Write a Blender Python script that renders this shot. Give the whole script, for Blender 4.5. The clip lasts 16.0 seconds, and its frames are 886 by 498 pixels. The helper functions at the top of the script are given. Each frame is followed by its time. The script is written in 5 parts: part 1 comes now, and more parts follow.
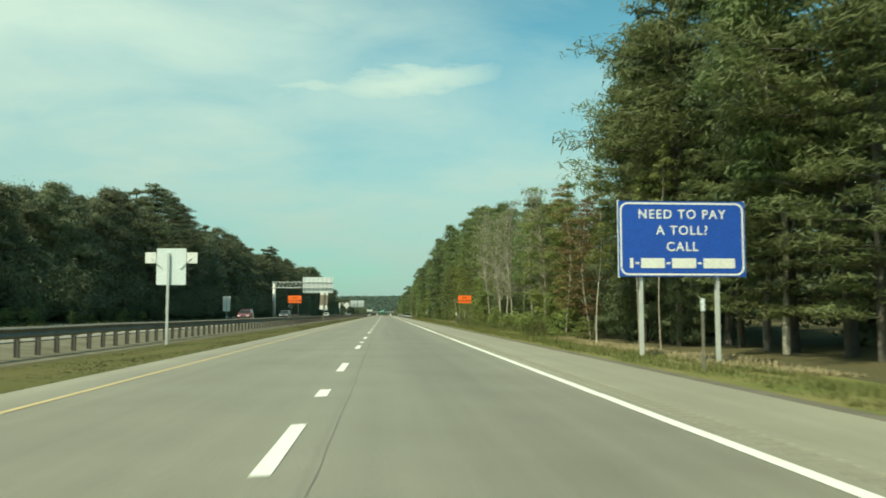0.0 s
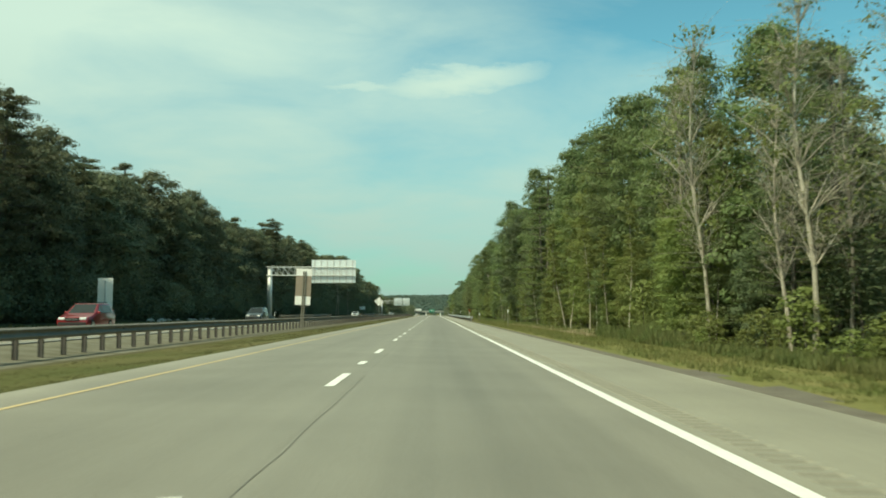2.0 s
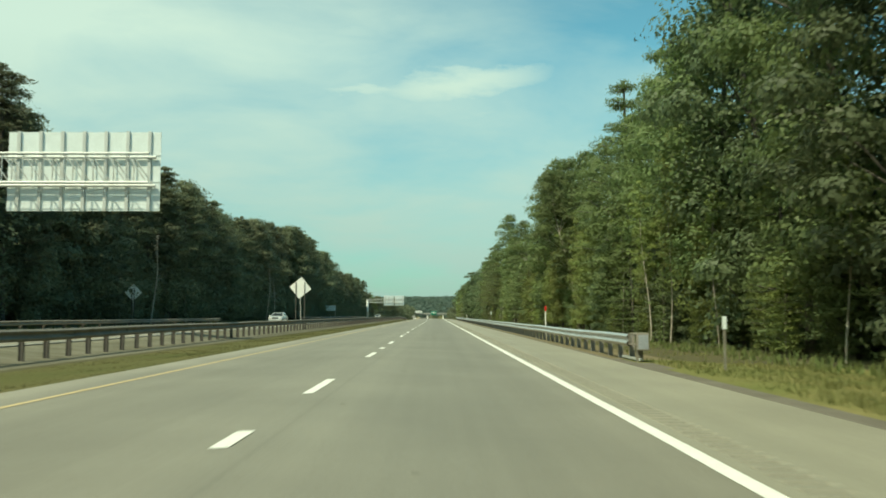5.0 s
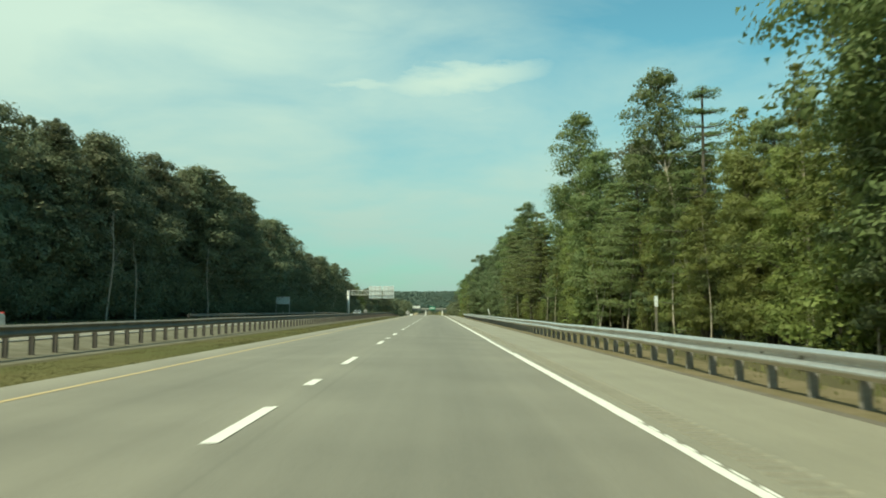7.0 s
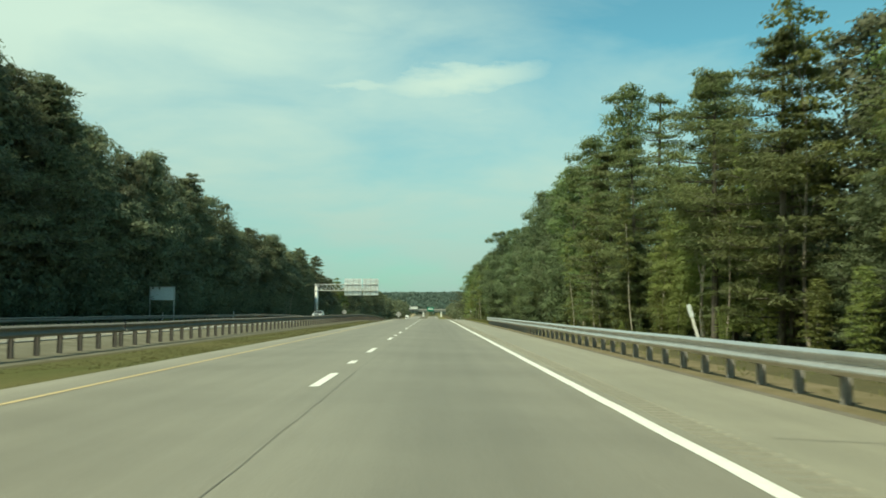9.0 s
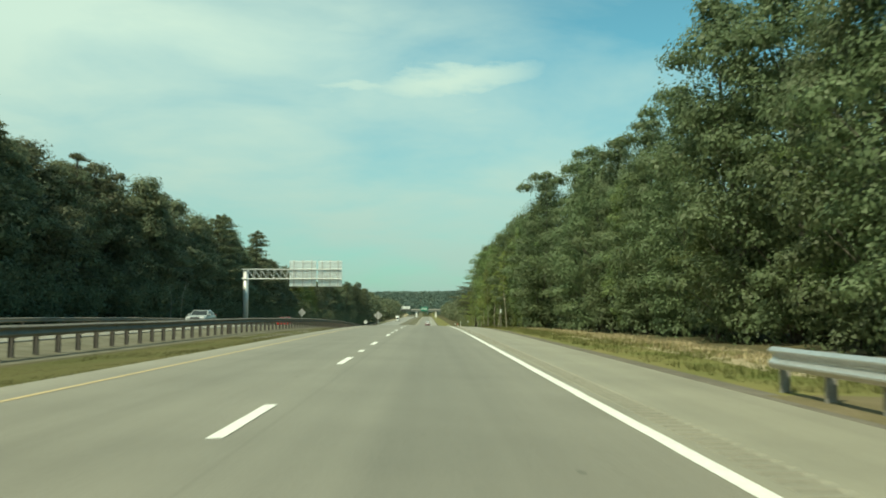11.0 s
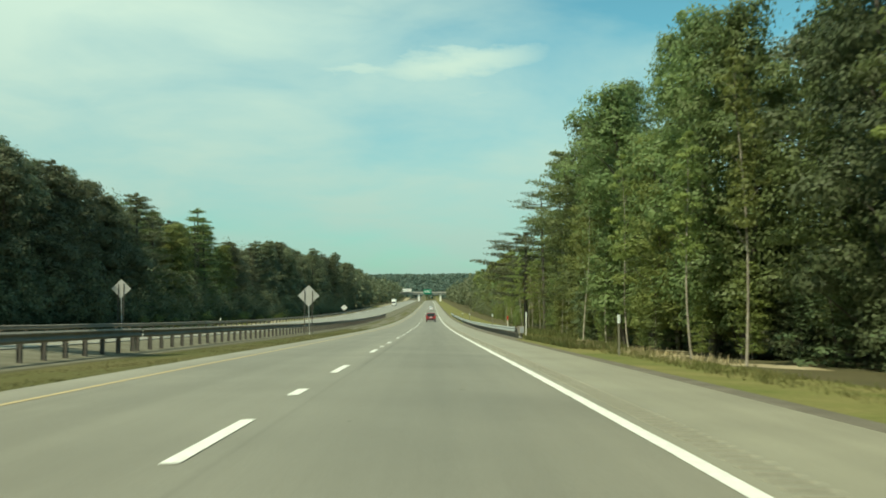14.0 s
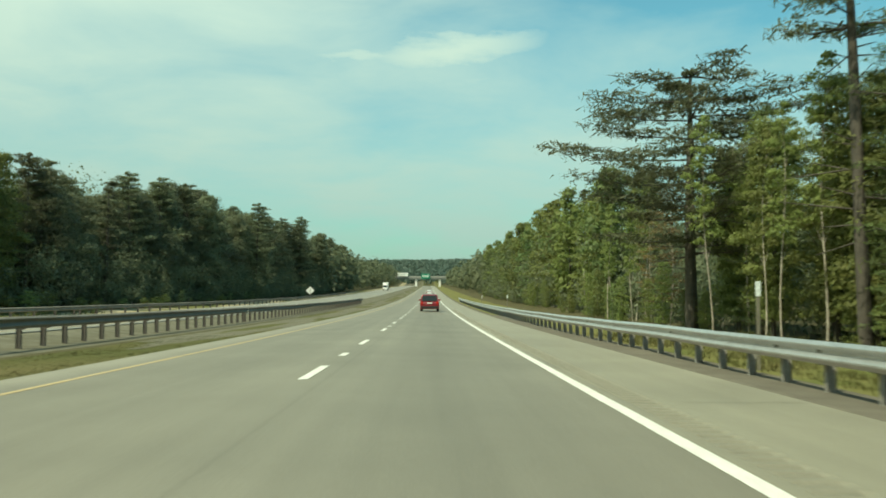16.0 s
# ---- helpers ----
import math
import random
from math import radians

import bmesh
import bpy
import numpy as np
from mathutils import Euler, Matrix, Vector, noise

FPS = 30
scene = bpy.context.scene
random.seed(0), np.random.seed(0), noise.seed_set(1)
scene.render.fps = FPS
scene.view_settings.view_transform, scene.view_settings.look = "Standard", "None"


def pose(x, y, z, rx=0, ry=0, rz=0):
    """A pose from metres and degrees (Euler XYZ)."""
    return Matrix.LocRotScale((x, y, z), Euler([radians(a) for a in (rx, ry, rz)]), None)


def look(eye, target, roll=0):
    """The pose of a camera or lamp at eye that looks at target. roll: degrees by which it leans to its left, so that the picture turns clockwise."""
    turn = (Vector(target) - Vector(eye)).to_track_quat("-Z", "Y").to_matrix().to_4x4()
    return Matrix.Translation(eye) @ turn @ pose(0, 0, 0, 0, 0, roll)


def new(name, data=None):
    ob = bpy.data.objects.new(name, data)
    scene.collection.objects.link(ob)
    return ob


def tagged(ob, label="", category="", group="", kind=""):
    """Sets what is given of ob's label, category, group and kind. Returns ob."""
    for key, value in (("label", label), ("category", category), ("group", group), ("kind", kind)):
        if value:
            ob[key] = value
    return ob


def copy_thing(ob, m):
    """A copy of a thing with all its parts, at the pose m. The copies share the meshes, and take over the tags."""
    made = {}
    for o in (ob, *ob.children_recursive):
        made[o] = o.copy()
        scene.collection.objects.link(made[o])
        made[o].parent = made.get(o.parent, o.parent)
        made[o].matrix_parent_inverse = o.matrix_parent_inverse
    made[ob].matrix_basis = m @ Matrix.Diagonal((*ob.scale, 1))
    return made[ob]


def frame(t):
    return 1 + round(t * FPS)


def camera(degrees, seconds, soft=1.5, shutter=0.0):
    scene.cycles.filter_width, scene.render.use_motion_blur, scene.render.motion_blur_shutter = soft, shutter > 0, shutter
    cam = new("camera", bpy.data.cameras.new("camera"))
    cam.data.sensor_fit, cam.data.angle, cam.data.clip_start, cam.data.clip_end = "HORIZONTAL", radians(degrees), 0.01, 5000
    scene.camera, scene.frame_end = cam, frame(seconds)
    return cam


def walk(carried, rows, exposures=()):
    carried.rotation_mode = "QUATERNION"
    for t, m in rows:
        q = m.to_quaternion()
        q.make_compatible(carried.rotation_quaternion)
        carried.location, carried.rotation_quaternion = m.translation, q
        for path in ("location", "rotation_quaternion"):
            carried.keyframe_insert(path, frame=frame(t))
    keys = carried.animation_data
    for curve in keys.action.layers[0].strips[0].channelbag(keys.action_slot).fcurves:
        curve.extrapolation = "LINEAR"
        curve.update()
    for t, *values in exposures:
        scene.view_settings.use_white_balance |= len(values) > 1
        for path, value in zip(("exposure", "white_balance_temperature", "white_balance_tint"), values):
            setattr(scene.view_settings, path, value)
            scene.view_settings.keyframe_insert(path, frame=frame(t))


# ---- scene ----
# A straight divided highway runs along +y. x = 0 is the dashed lane line of the near carriageway,
# the camera rides in the right-hand lane.
FOV = 55.57
EYE_H = 1.12
CROWN = 0.03          # fall from the lane line to either side
DASH = 10.5           # spacing of the lane dashes

SLOPE_Y = [-500, 470, 490, 510, 530, 550, 570, 600, 640, 660, 700, 760, 820, 900, 1000, 6000]
SLOPE = [0, 0, -.004, -.01, -.0185, -.0255, -.0295, -.0285, -.024, -.021, -.015, -.009, -.004, 0, .001, .001]
_ys = np.arange(-500, 6001, 2.0)
_zs = np.cumsum(np.interp(_ys, SLOPE_Y, SLOPE)) * 2.0
_zs -= np.interp(0, _ys, _zs)


def road_z(y):
    """Height of the lane line along the road."""
    return float(np.interp(y, _ys, _zs))


# the drive: place along the road, drift across the lane, and the road's heading and the level as offsets on a 1568 x 882 plate
PATH_T = [0, 2, 3.5, 6, 7.5, 9, 11.5, 13, 14.5, 16]
PATH_Y = [-.3, 76.7, 134.9, 232.1, 291.2, 350.0, 448.2, 506.5, 564.75, 623.1]
SIDE_T = [0, .5, 1, 1.5, 2, 2.5, 3, 3.5, 6, 7, 7.5, 8, 9, 11.5, 12.5, 13, 13.5, 14.5, 15, 16]
SIDE_X = [.85, 1.22, 1.4, 1.5, 1.6, 1.68, 1.72, 1.74, 1.88, 1.9, 1.82, 1.76, 1.78, 1.9, 1.97, 1.93, 1.95, 1.93, 1.93, 1.88]
AIM = [
    (0, 680, 555), (.5, 696, 555.5), (1, 722, 557), (1.5, 752, 557), (2, 768, 554), (2.5, 770, 552), (3, 770, 550.5), (3.5, 770, 552.5),
    (6, 773, 559), (6.5, 772, 555), (7, 770, 550), (7.5, 770, 547.5), (8, 770, 549.5), (8.5, 770, 551), (9, 767, 552),
    (11.5, 756, 552), (12, 760, 551), (12.5, 759, 547.5), (13, 760, 541.5), (13.5, 763, 534), (14, 763, 523.5), (14.5, 761, 510.5),
    (15, 761, 504), (15.5, 762, 502.5), (16, 760, 500.5)]
FOCAL = 784 / math.tan(radians(FOV / 2))
HEAVE_T, HEAVE = [0, 13, 13.5, 15, 15.5, 16], [0, -.01, -.035, -.035, -.01, 0]     # the car's sink over the crest
rows = []
for t, u, v in AIM:
    y = float(np.interp(t, PATH_T, PATH_Y))
    rows.append((t, pose(float(np.interp(t, SIDE_T, SIDE_X)), y, EYE_H + float(np.interp(t, HEAVE_T, HEAVE)) + road_z(y), 90 + math.degrees(math.atan((v - 441) / FOCAL)), 0,
                         math.degrees(math.atan((u - 784) / FOCAL)))))
cam = camera(FOV, 16.0, soft=1.78, shutter=0.12)
walk(cam, rows, [(0, 0.47, 7900, -9), (16, 0.47, 7900, -9)])

# ---- sky and sun ----
SUN_EL, SUN_AZ = radians(54), radians(-140)      # azimuth from +y, clockwise
world = bpy.data.worlds.new("sky")
scene.world = world
world.use_nodes = True
wn, wl = world.node_tree.nodes, world.node_tree.links
wn.clear()


def wnode(kind, **kw):
    n = wn.new(kind)
    for k, v in kw.items():
        n.inputs[k].default_value = v
    return n


def wmath(op, a, b=None, clamp=False):
    n = wn.new("ShaderNodeMath")
    n.operation, n.use_clamp = op, clamp
    for i, v in enumerate((a, b)):
        if v is None:
            continue
        if isinstance(v, (int, float)):
            n.inputs[i].default_value = v
        else:
            wl.new(v, n.inputs[i])
    return n.outputs[0]


sky = wn.new("ShaderNodeTexSky")
sky.sky_type, sky.sun_disc = "NISHITA", False
sky.sun_elevation, sky.sun_rotation = SUN_EL, SUN_AZ
sky.air_density, sky.dust_density, sky.ozone_density = 1.0, 0.6, 2.0
tc = wn.new("ShaderNodeTexCoord")
sep = wn.new("ShaderNodeSeparateXYZ")
wl.new(tc.outputs["Generated"], sep.inputs[0])
dx, dy, dz = sep.outputs
# thin cloud: noise on a high flat layer, streaked across the view
inv = wmath("DIVIDE", 1.0, wmath("ADD", wmath("MAXIMUM", dz, 0.0), 0.22))
cx, cy = wmath("MULTIPLY", dx, inv), wmath("MULTIPLY", dy, inv)
comb = wn.new("ShaderNodeCombineXYZ")
wl.new(cx, comb.inputs[0]), wl.new(wmath("MULTIPLY", cy, 1.25), comb.inputs[1])
n1 = wnode("ShaderNodeTexNoise", Scale=1.8, Detail=8.0, Roughness=0.55, Distortion=0.3)
wl.new(comb.outputs[0], n1.inputs["Vector"])
# a veil that thickens towards the horizon and, higher up, towards the sun's side
rise = wmath("DIVIDE", wmath("SUBTRACT", dz, 0.13), 0.2, True)
veil = wmath("SUBTRACT", 0.81, wmath("MULTIPLY", rise, 0.42))
veil = wmath("SUBTRACT", veil, wmath("MULTIPLY", wmath("MULTIPLY", rise, dx), 1.55))
sheet = wmath("ADD", veil, wmath("MULTIPLY", wmath("SUBTRACT", n1.outputs["Fac"], 0.5), 1.45), True)


def puff(az, el, wide, high, tilt):
    """Soft lens-shaped cloud about a direction, in radians."""
    a = wmath("SUBTRACT", wmath("DIVIDE", dx, wmath("MAXIMUM", dy, 0.05)), math.tan(az))
    e = wmath("SUBTRACT", wmath("SUBTRACT", wmath("DIVIDE", dz, wmath("MAXIMUM", dy, 0.05)), math.tan(el)), wmath("MULTIPLY", a, tilt))
    e = wmath("ADD", e, wmath("MULTIPLY", wmath("SUBTRACT", n2.outputs["Fac"], 0.5), 0.07))
    q = wmath("ADD", wmath("POWER", wmath("DIVIDE", wmath("ABSOLUTE", a), wide), 2.0), wmath("POWER", wmath("DIVIDE", wmath("ABSOLUTE", e), high), 2.0))
    return wmath("SUBTRACT", 1.0, q, True)


n2 = wnode("ShaderNodeTexNoise", Scale=7.0, Detail=6.0, Roughness=0.62)
streak = wn.new("ShaderNodeMapping")
streak.inputs["Scale"].default_value = (1, 1, 3.2)
wl.new(tc.outputs["Generated"], streak.inputs[0]), wl.new(streak.outputs[0], n2.inputs["Vector"])
PUFF = wmath("MAXIMUM", wmath("MULTIPLY", wmath("POWER", puff(0.02, 0.275, 0.135, 0.026, 0.14), 0.85), 1.05),
             wmath("MULTIPLY", puff(-0.085, 0.266, 0.095, 0.012, 0.02), 0.9))
PUFF = wmath("MAXIMUM", PUFF, wmath("MULTIPLY", wmath("POWER", puff(-0.11, 0.33, 0.1, 0.034, 0.1), 1.5), 0.7))
PUFF = wmath("MAXIMUM", PUFF, wmath("MULTIPLY", puff(0.05, 0.24, 0.06, 0.010, 0.0), 0.7))
cover = wmath("MAXIMUM", sheet, PUFF)
mix = wn.new("ShaderNodeMix")
mix.data_type = "RGBA"
wl.new(wmath("MULTIPLY", cover, 0.85), mix.inputs["Factor"])
moist = wn.new("ShaderNodeVectorMath")
moist.operation = "MULTIPLY"
wl.new(sky.outputs[0], moist.inputs[0])
moist.inputs[1].default_value = (0.54, 1.0, 0.96)
wl.new(moist.outputs[0], mix.inputs["A"])
mix.inputs["B"].default_value = (4.3, 5.4, 5.5, 1)
# moist air thickens towards the horizon and takes the edge off its glare
haze = wn.new("ShaderNodeMix")
haze.data_type = "RGBA"
wl.new(wmath("DIVIDE", dz, 0.3, True), haze.inputs["Factor"])
haze.inputs["A"].default_value, haze.inputs["B"].default_value = (0.52, 0.60, 0.66, 1), (1, 1, 1, 1)
dim = wn.new("ShaderNodeVectorMath")
dim.operation = "MULTIPLY"
wl.new(mix.outputs["Result"], dim.inputs[0]), wl.new(haze.outputs["Result"], dim.inputs[1])
bg = wnode("ShaderNodeBackground", Strength=0.12)
wl.new(dim.outputs[0], bg.inputs["Color"])
wl.new(bg.outputs[0], wn.new("ShaderNodeOutputWorld").inputs[0])

sun = new("sun", bpy.data.lights.new("sun", "SUN"))
sun.data.energy, sun.data.angle, sun.data.color = 3.4, radians(0.6), (1.0, 0.95, 0.86)
_to = Vector((math.sin(SUN_AZ) * math.cos(SUN_EL), math.cos(SUN_AZ) * math.cos(SUN_EL), math.sin(SUN_EL)))
sun.matrix_world = look(_to * 100, (0, 0, 0))

# ---- materials ----
def material(name, base, rough=0.7, metal=0.0, tint=None, scale=4.0, amount=0.5, fine=60.0, bump=0.0, per_object=0.0, per_island=0.0, spec=0.5):
    """Painted or natural surface with colour drift at two scales and fine relief, in metres."""
    m = bpy.data.materials.new(name)
    m.use_nodes = True
    n, l = m.node_tree.nodes, m.node_tree.links
    p = n["Principled BSDF"]
    p.inputs["Roughness"].default_value, p.inputs["Metallic"].default_value = rough, metal
    p.inputs["Specular IOR Level"].default_value = spec
    co = n.new("ShaderNodeTexCoord")
    a = n.new("ShaderNodeTexNoise")
    a.inputs["Scale"].default_value, a.inputs["Detail"].default_value = scale, 4
    b = n.new("ShaderNodeTexNoise")
    b.inputs["Scale"].default_value, b.inputs["Detail"].default_value = fine, 3
    l.new(co.outputs["Object"], a.inputs["Vector"]), l.new(co.outputs["Object"], b.inputs["Vector"])
    tint = tint or tuple(c * 0.6 for c in base)
    ramp = n.new("ShaderNodeMapRange")
    ramp.inputs["From Min"].default_value, ramp.inputs["From Max"].default_value = 0.3, 0.7
    ramp.inputs["To Max"].default_value = amount
    l.new(a.outputs["Fac"], ramp.inputs["Value"])
    mx = n.new("ShaderNodeMix")
    mx.data_type = "RGBA"
    mx.inputs["A"].default_value, mx.inputs["B"].default_value = (*base, 1), (*tint, 1)
    l.new(ramp.outputs[0], mx.inputs["Factor"])
    hs = n.new("ShaderNodeHueSaturation")
    l.new(mx.outputs["Result"], hs.inputs["Color"])
    val = n.new("ShaderNodeMapRange")
    val.inputs["From Min"].default_value, val.inputs["From Max"].default_value = 0.3, 0.7
    val.inputs["To Min"].default_value, val.inputs["To Max"].default_value = 0.85, 1.15
    l.new(b.outputs["Fac"], val.inputs["Value"])
    out = val.outputs[0]
    for source, k in ((("ShaderNodeObjectInfo", "Random"), per_object), (("ShaderNodeNewGeometry", "Random Per Island"), per_island)):
        if k:
            s = n.new(source[0])
            r = n.new("ShaderNodeMapRange")
            r.inputs["To Min"].default_value, r.inputs["To Max"].default_value = 1 - k, 1 + k
            l.new(s.outputs[source[1]], r.inputs["Value"])
            q = n.new("ShaderNodeMath")
            q.operation = "MULTIPLY"
            l.new(out, q.inputs[0]), l.new(r.outputs[0], q.inputs[1])
            out = q.outputs[0]
            if source[1] == "Random":
                h = n.new("ShaderNodeMapRange")
                h.inputs["To Min"].default_value, h.inputs["To Max"].default_value = 0.5 - 0.06 * k, 0.5 + 0.06 * k
                l.new(s.outputs["Random"], h.inputs["Value"]), l.new(h.outputs[0], hs.inputs["Hue"])
    l.new(out, hs.inputs["Value"])
    l.new(hs.outputs[0], p.inputs["Base Color"])
    if bump:
        u = n.new("ShaderNodeBump")
        u.inputs["Strength"].default_value, u.inputs["Distance"].default_value = 0.6, bump
        l.new(b.outputs["Fac"], u.inputs["Height"]), l.new(u.outputs[0], p.inputs["Normal"])
    return m


def leaf_material(name, base, tint, through_amount=0.3, rough=0.55):
    m = material(name, base, rough, tint=tint, scale=0.35, amount=0.9, fine=3.0, per_object=0.25, per_island=0.1, spec=0.4)
    n, l = m.node_tree.nodes, m.node_tree.links
    p = n["Principled BSDF"]
    tr = n.new("ShaderNodeBsdfTranslucent")
    l.new(p.inputs["Base Color"].links[0].from_socket, tr.inputs["Color"])
    mx = n.new("ShaderNodeMixShader")
    mx.inputs[0].default_value = through_amount
    l.new(p.outputs[0], mx.inputs[1]), l.new(tr.outputs[0], mx.inputs[2])
    l.new(mx.outputs[0], n["Material Output"].inputs["Surface"])
    return m


def asphalt_material(name, base, lanes=()):
    """Worn asphalt: aggregate, patchy tone, darker bands along the middle of each lane."""
    m = material(name, base, 0.6, tint=tuple(c * 0.8 for c in base), scale=0.35, amount=0.9, fine=55.0, bump=0.006, spec=.4)
    n, l = m.node_tree.nodes, m.node_tree.links
    p = n["Principled BSDF"]
    hs = p.inputs["Base Color"].links[0].from_socket
    co, se = n.new("ShaderNodeTexCoord"), n.new("ShaderNodeSeparateXYZ")
    l.new(co.outputs["Object"], se.inputs[0])
    # streaks drawn out along the road
    mp = n.new("ShaderNodeMapping")
    mp.inputs["Scale"].default_value = (2.2, 0.03, 1)
    l.new(co.outputs["Object"], mp.inputs[0])
    st = n.new("ShaderNodeTexNoise")
    st.inputs["Scale"].default_value, st.inputs["Detail"].default_value = 1.0, 4
    l.new(mp.outputs[0], st.inputs["Vector"])

    def mth(op, a, b):
        q = n.new("ShaderNodeMath")
        q.operation = op
        for i, v in enumerate((a, b)):
            if isinstance(v, (int, float)):
                q.inputs[i].default_value = v
            else:
                l.new(v, q.inputs[i])
        return q.outputs[0]
    dark = mth("MULTIPLY", mth("SUBTRACT", st.outputs["Fac"], 0.5), 0.36)
    for x, w, k in lanes:
        g = mth("DIVIDE", mth("SUBTRACT", se.outputs[0], x), w)
        g = mth("MULTIPLY", mth("POWER", 2.718, mth("MULTIPLY", mth("MULTIPLY", g, g), -1.0)), k)
        dark = mth("ADD", dark, g)
    mul = n.new("ShaderNodeMix")
    mul.data_type, mul.blend_type = "RGBA", "MULTIPLY"
    mul.inputs["Factor"].default_value = 1
    inv_ = mth("SUBTRACT", 1.0, dark)
    cb = n.new("ShaderNodeCombineColor")
    for i in range(3):
        l.new(inv_, cb.inputs[i])
    l.new(hs, mul.inputs["A"]), l.new(cb.outputs[0], mul.inputs["B"])
    l.new(mul.outputs["Result"], p.inputs["Base Color"])
    return m


ASPHALT = asphalt_material("asphalt", (.24, .226, .178), [(2.1, 1.3, .17), (-2.0, 1.5, .12), (0.32, .03, .1), (-4.5, .45, -.2)])
SHOULDER = asphalt_material("shoulder_asphalt", (.29, .274, .21))
RUMBLE = asphalt_material("rumble_asphalt", (.28, .265, .203))
GROOVE = material("groove_dark_tone", (.18, .171, .133), .9, tint=(.215, .203, .157), scale=3, amount=.8, fine=40)
FAR_ASPHALT = asphalt_material("far_asphalt", (.265, .26, .22))
WHITE_LINE = material("white_line", (.8, .8, .74), .7, tint=(.5, .5, .46), scale=9, amount=.5, fine=90)
YELLOW_LINE = material("yellow_line", (.52, .39, .19), .7, tint=(.4, .34, .23), scale=6, amount=.6, fine=90)
GRASS = material("grass_ground", (.076, .084, .028), .95, tint=(.13, .114, .05), scale=.12, amount=.9, fine=9, bump=.012, spec=.1)
VERGE = material("verge_ground", (.118, .136, .042), .95, tint=(.22, .19, .082), scale=.35, amount=.9, fine=7, bump=.02, spec=.1)
BARE_SOIL = material("bare_brown_soil", (.2, .165, .105), .95, tint=(.13, .115, .06), scale=.8, amount=.9, fine=14, bump=.04, spec=.1)
# soil of the woods, also painted as the median rail's shadow strip
FLOOR_SOIL_SHADE = material("forest_soil_and_rail_shade", (.085, .082, .045), .95, tint=(.11, .095, .05), scale=.5, amount=.8, fine=8, bump=.08, spec=.1)
DIRT = material("median_dirt", (.115, .11, .075), .95, tint=(.21, .2, .155), scale=1.1, amount=.75, fine=18, bump=.03, spec=.1)
GRAVEL = material("gravel", (.175, .16, .128), .95, tint=(.11, .1, .08), scale=1.2, amount=.8, fine=30, bump=.03, spec=.1)
SAND = material("sand", (.42, .36, .25), .95, tint=(.26, .22, .13), scale=.6, amount=.8, fine=20, bump=.03, spec=.1)
GALV = material("galvanised_steel", (.6, .62, .6), .45, .25, tint=(.48, .5, .48), scale=2.2, amount=.7, fine=25)
# steel darkened for the shaded median rail face; rail ends share it
RAIL_DARK = material("shaded_rail_steel", (.29, .265, .225), .8, .0, tint=(.21, .19, .16), scale=1.5, amount=.8, fine=25, spec=.2)
POST_DARK = material("dark_steel_post", (.1, .092, .08), .8, .0, tint=(.06, .055, .048), scale=3, amount=.7, fine=25)
WOOD_POST = material("pressure_treated_wood", (.21, .2, .16), .85, tint=(.14, .13, .1), scale=3, amount=.8, fine=30, bump=.01)
SIGN_BACK = material("aluminium_back", (.74, .81, .81), .5, .05, tint=(.62, .68, .67), scale=1.4, amount=.6, fine=18)
SIGN_WHITE = material("sign_white", (.82, .82, .78), .5, fine=20, tint=(.7, .7, .66), scale=2)
SIGN_BLUE = material("sign_blue", (.012, .085, .47), .45, tint=(.015, .07, .38), scale=1.2, amount=.6, fine=15)
SIGN_GREEN = material("sign_green", (.0, .22, .13), .45, fine=15)
SIGN_ORANGE = material("sign_orange", (1.0, .17, .02), .5, tint=(.9, .13, .02), scale=1.5, fine=15)
BLACK = material("black_lettering", (.02, .02, .02), .6)
BROWN = material("brown_sign", (.27, .22, .17), .6, tint=(.22, .18, .14), scale=2, fine=15)
CONCRETE = material("concrete", (.42, .41, .37), .85, tint=(.3, .29, .26), scale=.8, amount=.8, fine=25, bump=.01)
BARK = material("bark", (.125, .112, .092), .9, tint=(.07, .064, .054), scale=2.5, amount=.9, fine=22, bump=.03, per_object=.25)
BARK_PALE = material("pale_bark", (.46, .42, .35), .85, tint=(.22, .19, .15), scale=2.0, amount=.9, fine=16, bump=.01, per_object=.2)
LEAF = leaf_material("leaf_green", (.178, .228, .088), (.135, .19, .074), .44)
LEAF_LIGHT = leaf_material("leaf_light", (.232, .262, .082), (.182, .23, .075), .46)
LEAF_DARK = leaf_material("leaf_dark", (.172, .19, .108), (.14, .166, .095), .44)
NEEDLE = leaf_material("pine_needles", (.175, .218, .1), (.195, .226, .09), .44)
NEEDLE_DARK = leaf_material("old_pine_needles", (.145, .166, .095), (.158, .172, .092), .42)
BLADE = leaf_material("grass_blades", (.13, .152, .045), (.215, .195, .085), .4, .8)
MOWN = leaf_material("mown_blades", (.078, .088, .03), (.125, .112, .048), .4, .85)
WEED = leaf_material("weed_blades", (.13, .175, .058), (.185, .185, .075), .4, .8)
LEAF_DEEP = leaf_material("leaf_deep", (.148, .188, .094), (.115, .16, .08), .44)
RUST_LEAF = leaf_material("dry_leaf", (.23, .155, .07), (.15, .12, .055), .4)
BRUSH = material("dry_brush", (.36, .31, .2), .9, tint=(.24, .2, .11), scale=.3, amount=.8, fine=5, per_island=.35, spec=.1)
# pale and bluish: the ridge's distance haze is put into the leaf colour
HAZED_RIDGE = leaf_material("hazed_ridge_needles", (.115, .165, .132), (.1, .15, .12), .3)

